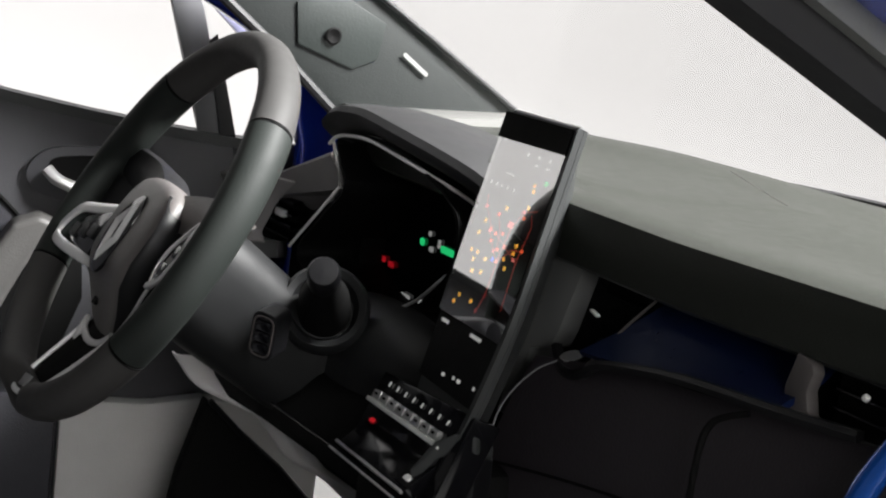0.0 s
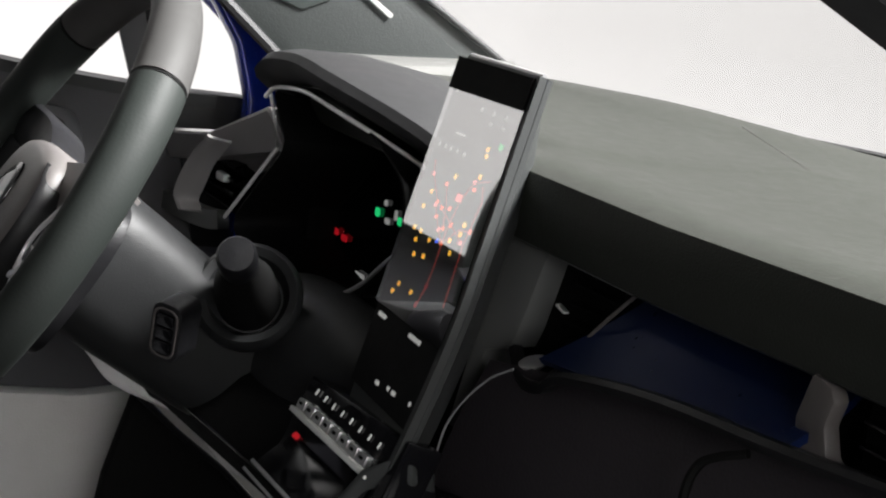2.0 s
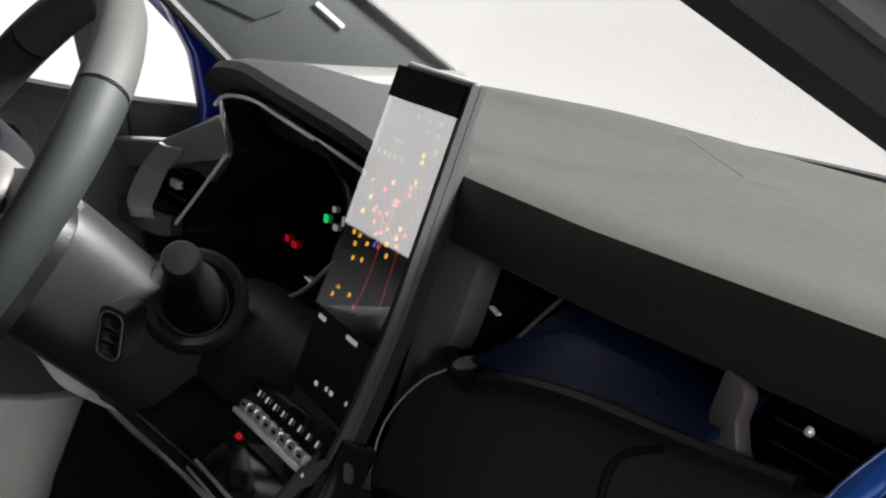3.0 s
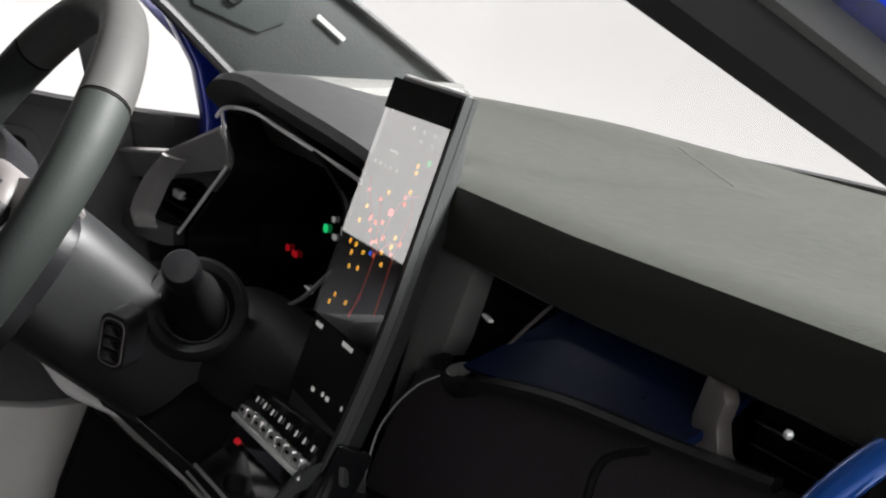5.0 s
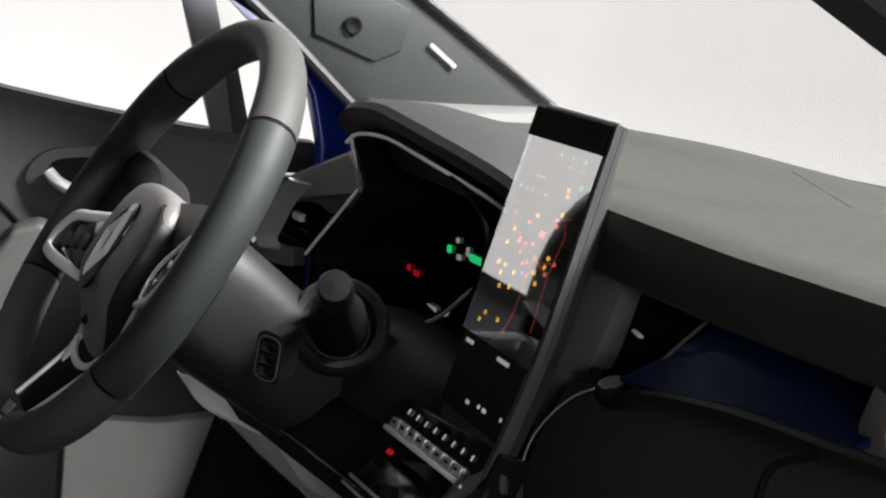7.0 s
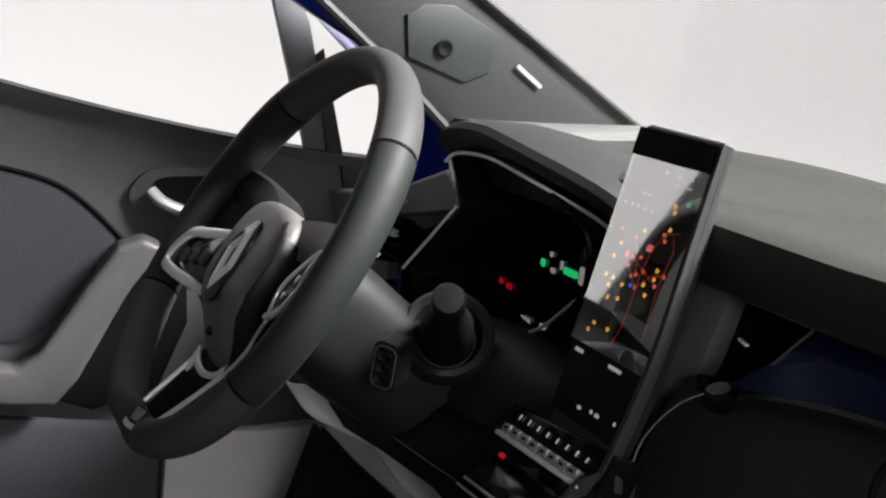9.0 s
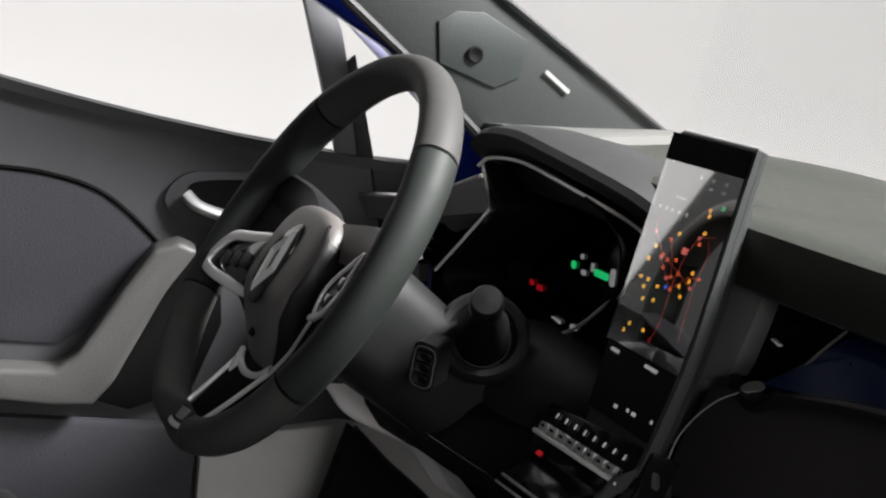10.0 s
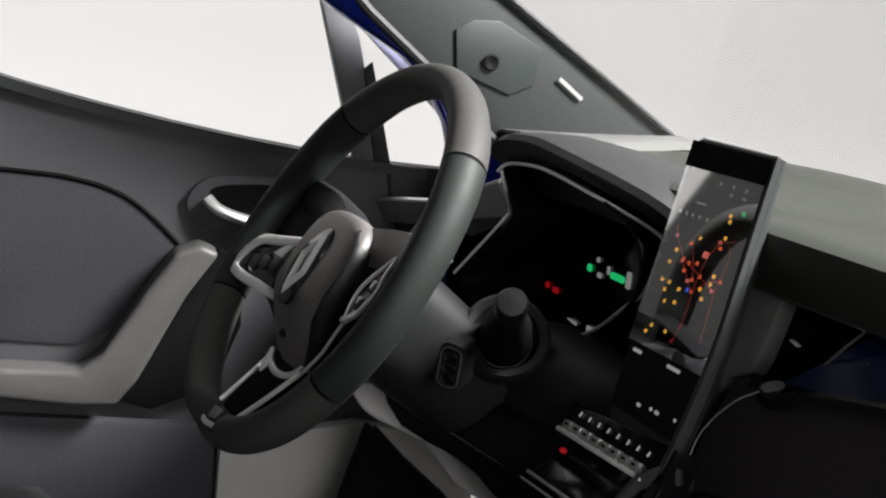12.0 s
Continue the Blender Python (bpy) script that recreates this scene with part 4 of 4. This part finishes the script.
hh = [(p.x, p.y) for p in spline([V(x, y, 0) for x, y in hh0], 4, True)]
part("handle_recess", prism(hh, 0.0115 * din, DM, 0.001), BLACK, hbz)
path = spline([DM @ V(u, z, h * din) for u, z, h in ((0.352, 0.868, 0.014), (0.335, 0.855, 0.022), (0.30, 0.845, 0.024), (0.25, 0.838, 0.02), (0.225, 0.84, 0.012))], 6)
part("pull_handle", sweep(path, circle(0.010, 10, 0.008)), SILVER, hbz, "silver pull handle")
ao = [(0.95, 0.585), (0.585, 0.589), (0.507, 0.584), (0.45, 0.587), (0.424, 0.622), (0.37, 0.742), (0.332, 0.802), (0.357, 0.812), (0.389, 0.799), (0.427, 0.738), (0.473, 0.656), (0.50, 0.632), (0.589, 0.630), (0.95, 0.632)]
part("armrest", prism(ao, 0.055 * din, DM, 0.008, 3), ARMM, door, "grey vinyl armrest")
part("armrest_well", prism([(0.33, 0.802), (0.37, 0.742), (0.424, 0.622), (0.45, 0.587), (0.40, 0.575), (0.32, 0.61), (0.29, 0.70), (0.30, 0.79)], 0.02 * din, DM, 0.004), BLACK, door)
# Lower door in two tones: light at its front, shade behind, as colour.
part("trim_lit", prism([(0.12, 0.575), (0.19, 0.562), (0.305, 0.562), (0.300, 0.36), (-0.06, 0.36), (-0.06, 0.56)], 0.03 * din, DM, 0.008), LOWDOOR, door, "front of the lower door, pale grey for the light on it")
part("pocket_shaded", prism([(0.309, 0.560), (0.95, 0.558), (0.95, 0.36), (0.304, 0.36)], 0.022 * din, DM, 0.010), DOORD, door, "rear lower door pocket, dark grey for the shade there")
# window frame: post, sloped rail, quarter glass edge
part("window_post", prism([(0.232, 1.16), (0.155, 0.925), (0.120, 0.925), (0.170, 1.10), (0.200, 1.16)], -0.03 * din, DM, 0.003), FRAMEG, door, "grey quarter-window post")
part("post_seal", prism([(0.160, 1.06), (0.130, 0.93), (0.108, 0.93), (0.150, 1.07)], 0.006 * din, DM, 0.001), RUBBER, door)
part("window_rail", prism([(0.25, 1.19), (0.197, 1.138), (0.113, 1.065), (0.051, 1.011), (-0.03, 0.933), (-0.045, 0.933), (0.045, 1.022), (0.108, 1.078), (0.20, 1.160), (0.24, 1.195)], -0.03 * din, DM, 0.002), LAV, door, "pale blue painted window rail")
part("corner_cover", prism([(0.115, 0.935), (0.03, 0.935), (0.01, 0.90), (0.02, 0.75), (0.07, 0.75)], 0.008 * din, DM, 0.003), PLAST, door, "black mirror corner cover")

# ---- left pillar ----
pl = thing("windscreen_pillar", "grey-green windscreen pillar trim with speaker panel and white tag", "pillar")
lm = frame_of((-0.66, 0, 0), (0, 1, 0), (0, 0, 1))
lz = 1.0 if (lm.to_3x3() @ V(0, 0, 1)).x > 0 else -1.0
part("trim", prism([(0.10, 1.33), (0.02, 1.28), (0.168, 1.148), (0.27, 1.075), (0.365, 0.998), (0.40, 0.97), (0.74, 0.97), (0.655, 1.010), (0.52, 1.088), (0.372, 1.172), (0.20, 1.275)], -0.03 * lz, lm, 0.006), PILLAR, pl)
sp = part("speaker_panel", prism([(0.292, 1.132), (0.315, 1.146), (0.354, 1.148), (0.421, 1.118), (0.415, 1.070), (0.38, 1.055), (0.300, 1.08)], 0.004 * lz, lm, 0.002), PILLARL, pl, "lighter grey speaker panel")
part("speaker", lathe([(0.0005, 0), (0.0105, 0.001), (0.0115, 0.004), (0.009, 0.005), (0.0005, 0.002)], lm @ pose(0.346, 1.095, 0.004 * lz), 20), BLACK, sp, "round black tweeter")
tagm = lm @ pose(0.471, 1.0695, 0.004 * lz, 0, 0, -33)
part("tag", prism(rounded(0.046, 0.0055, 0.002), 0.001 * lz, tagm), WHITE, pl, "white label tag", smooth=False)
part("rear_edge", sweep([V(-0.655, y, z) for y, z in ((0.02, 1.278), (0.168, 1.145), (0.27, 1.072), (0.365, 0.995), (0.42, 0.95))], circle(0.007, 8)), RUBBER, pl, "black door seal")
part("screen_edge", sweep([V(-0.655, y, z) for y, z in ((0.20, 1.275), (0.372, 1.172), (0.52, 1.088), (0.655, 1.010), (0.72, 0.975))], circle(0.004, 8)), RUBBER, pl)
# blue body side outside the left pillar
jl = thing("door_jamb", "deep blue painted door jamb below the pillar", "car body", "door jambs")
part("jamb", prism([(0.06, 1.21), (0.16, 1.14), (0.27, 1.085), (0.306, 1.056), (0.345, 1.0), (0.366, 0.935), (0.37, 0.55), (0.50, 0.55), (0.50, 0.93), (0.46, 1.0), (0.40, 1.06), (0.30, 1.13), (0.10, 1.25)], -0.03 * lz, frame_of((-0.745, 0, 0), (0, 1, 0), (0, 0, 1)), 0.008, 3), BLUE, jl)
kp = thing("kick_panel", "black footwell kick panel", "panel")
part("panel", prism([(0.222, 0.625), (0.268, 0.582), (0.328, 0.534), (0.40, 0.462), (0.40, 0.30), (0.16, 0.30), (0.195, 0.528)], -0.02 * lz, frame_of((-0.62, 0, 0), (0, 1, 0), (0, 0, 1)), 0.003), BLACK, kp)
part("edge_trim", sweep([V(-0.612, y, z) for y, z in ((0.222, 0.625), (0.268, 0.582), (0.328, 0.534), (0.40, 0.462))], circle(0.004, 8)), PLAST, kp, "rounded dark edge")

# pale sill strip, waisted, running down beside the kick panel
up_e = [V(-0.452, y, z) for y, z in ((0.141, 0.734), (0.151, 0.723), (0.181, 0.683), (0.219, 0.661), (0.250, 0.646), (0.291, 0.618), (0.317, 0.593), (0.369, 0.558), (0.414, 0.522))]
lo_e = [V(-0.452, y, z) for y, z in ((0.106, 0.732), (0.116, 0.719), (0.138, 0.694), (0.184, 0.672), (0.216, 0.657), (0.242, 0.628), (0.268, 0.599), (0.312, 0.576), (0.374, 0.524))]
ue, le = spline(up_e, 4), spline(lo_e, 4)
rows = [[q + V(-0.012, 0, 0), q, q.lerp(p, 0.15) + V(0.004, 0, 0), q.lerp(p, 0.5) + V(0.007, 0, 0), q.lerp(p, 0.85) + V(0.004, 0, 0), p, p + V(-0.012, 0, 0)] for p, q in zip(ue, le)]
sill = thing("sill_trim", "pale waisted plastic sill strip beside the footwell", "trim")
part("strip", loft(rows, 0.002), SILLM, sill)

# ---- right pillar and jamb ----
pr = thing("windscreen_pillar", "black and grey windscreen pillar at the open passenger doorway", "pillar")
d0, d1 = V(0.600, 0.55, 0.952), V(0.600, -0.45, 1.382)
dirp = (d1 - d0).normalized()
upp = V(0, 0.395, 0.919)
path = [d0 + (d1 - d0) * i / 12 for i in range(13)]
part("seal", sweep([p + upp * 0.009 for p in path], [(-0.02, -0.009), (0.015, -0.009), (0.02, 0), (0.015, 0.009), (-0.02, 0.009)], up=tuple(upp)), RUBBER, pr, "black rubber seal")
part("trim", sweep([p + upp * 0.024 + V(0.012, 0, 0) for p in path], [(-0.02, -0.006), (0.018, -0.006), (0.02, 0.006), (-0.02, 0.006)], up=tuple(upp)), GREYTRIM, pr, "grey flange")
part("jamb", sweep([p + upp * 0.048 + V(0.02, 0, 0) for p in path], [(-0.04, -0.018), (0.018, -0.018), (0.026, -0.008), (0.026, 0.018), (-0.04, 0.018)], up=tuple(upp)), BLUE, pr, "deep blue painted jamb")
jr = thing("door_jamb", "deep blue painted jamb at the end of the dashboard", "car body", "door jambs")
path = spline([V(0.520, 0.33, 1.03), V(0.500, 0.29, 0.995), V(0.480, 0.262, 0.962), V(0.464, 0.243, 0.925), V(0.458, 0.23, 0.88), V(0.46, 0.22, 0.78), V(0.47, 0.2, 0.6)], 6)
part("jamb", sweep([p + V(0.011, 0, 0.002) for p in path], circle(0.010, 12)), BLUEJ, jr)

# ---- windscreen ----
GL = bpy.data.materials.new("windscreen_glass")
GL.use_nodes = True
nt = GL.node_tree
for nd in list(nt.nodes):
    nt.nodes.remove(nd)
out_n, tr, gs, mx = nt.nodes.new("ShaderNodeOutputMaterial"), nt.nodes.new("ShaderNodeBsdfTransparent"), nt.nodes.new("ShaderNodeBsdfGlossy"), nt.nodes.new("ShaderNodeMixShader")
tr.inputs["Color"].default_value = (0.97, 0.97, 0.97, 1)
gs.inputs["Roughness"].default_value = 0.02
mx.inputs["Fac"].default_value = 0.03
nt.links.new(tr.outputs[0], mx.inputs[1])
nt.links.new(gs.outputs[0], mx.inputs[2])
nt.links.new(mx.outputs[0], out_n.inputs[0])
rows = []
for i in range(13):
    x = -0.655 + 1.245 * i / 12
    yb, yt = far_edge(x) + 0.012, 0.06 + 0.10 * (1 - ((x + 0.05) / 0.65) ** 2)
    yb = min(yb, 0.62 + 0.4 * (1 - ((x + 0.05) / 0.62) ** 2))
    rows.append([V(x * (1 - 0.1 * k / 6), yb + (yt - yb) * k / 6, 1.0 + 0.36 * k / 6 - 0.016 * (1 - k / 6)) for k in range(7)])
wsn = thing("window_1", "clear curved windscreen glass", "window", kind="structure")
wso = part("pane", loft(rows, 0.005), GL, wsn)
wso.visible_shadow = False

# ---- seats behind the view, added unseen; they shade the lower dash ----
def seat(x, name_label):
    s = thing("bucket_chair", name_label, "car seat", "front seats")
    cush = box(x, -0.42, 0.50, 0.46, 0.48, 0.16, 0.05, seg=3)
    part("cushion", cush, FABRIC, s)
    part("backrest", box(x, -0.76, 0.82, 0.46, 0.16, 0.62, 0.06, Euler((-0.25, 0, 0)).to_matrix().to_4x4(), 3), FABRIC, s)
    part("headrest", box(x, -0.88, 1.21, 0.25, 0.09, 0.17, 0.035, Euler((-0.15, 0, 0)).to_matrix().to_4x4(), 3), FABRIC, s)
    for k in (-1, 1):
        part("headrest_post", sweep([V(x + 0.06 * k, -0.87, 1.06), V(x + 0.06 * k, -0.88, 1.18)], circle(0.006, 8)), CHROME, s)
    part("base", box(x, -0.42, 0.36, 0.40, 0.44, 0.12, 0.01), BLACK, s)
    return s


seat(-0.38, "dark fabric driver's seat")
seat(0.24, "dark fabric passenger seat")
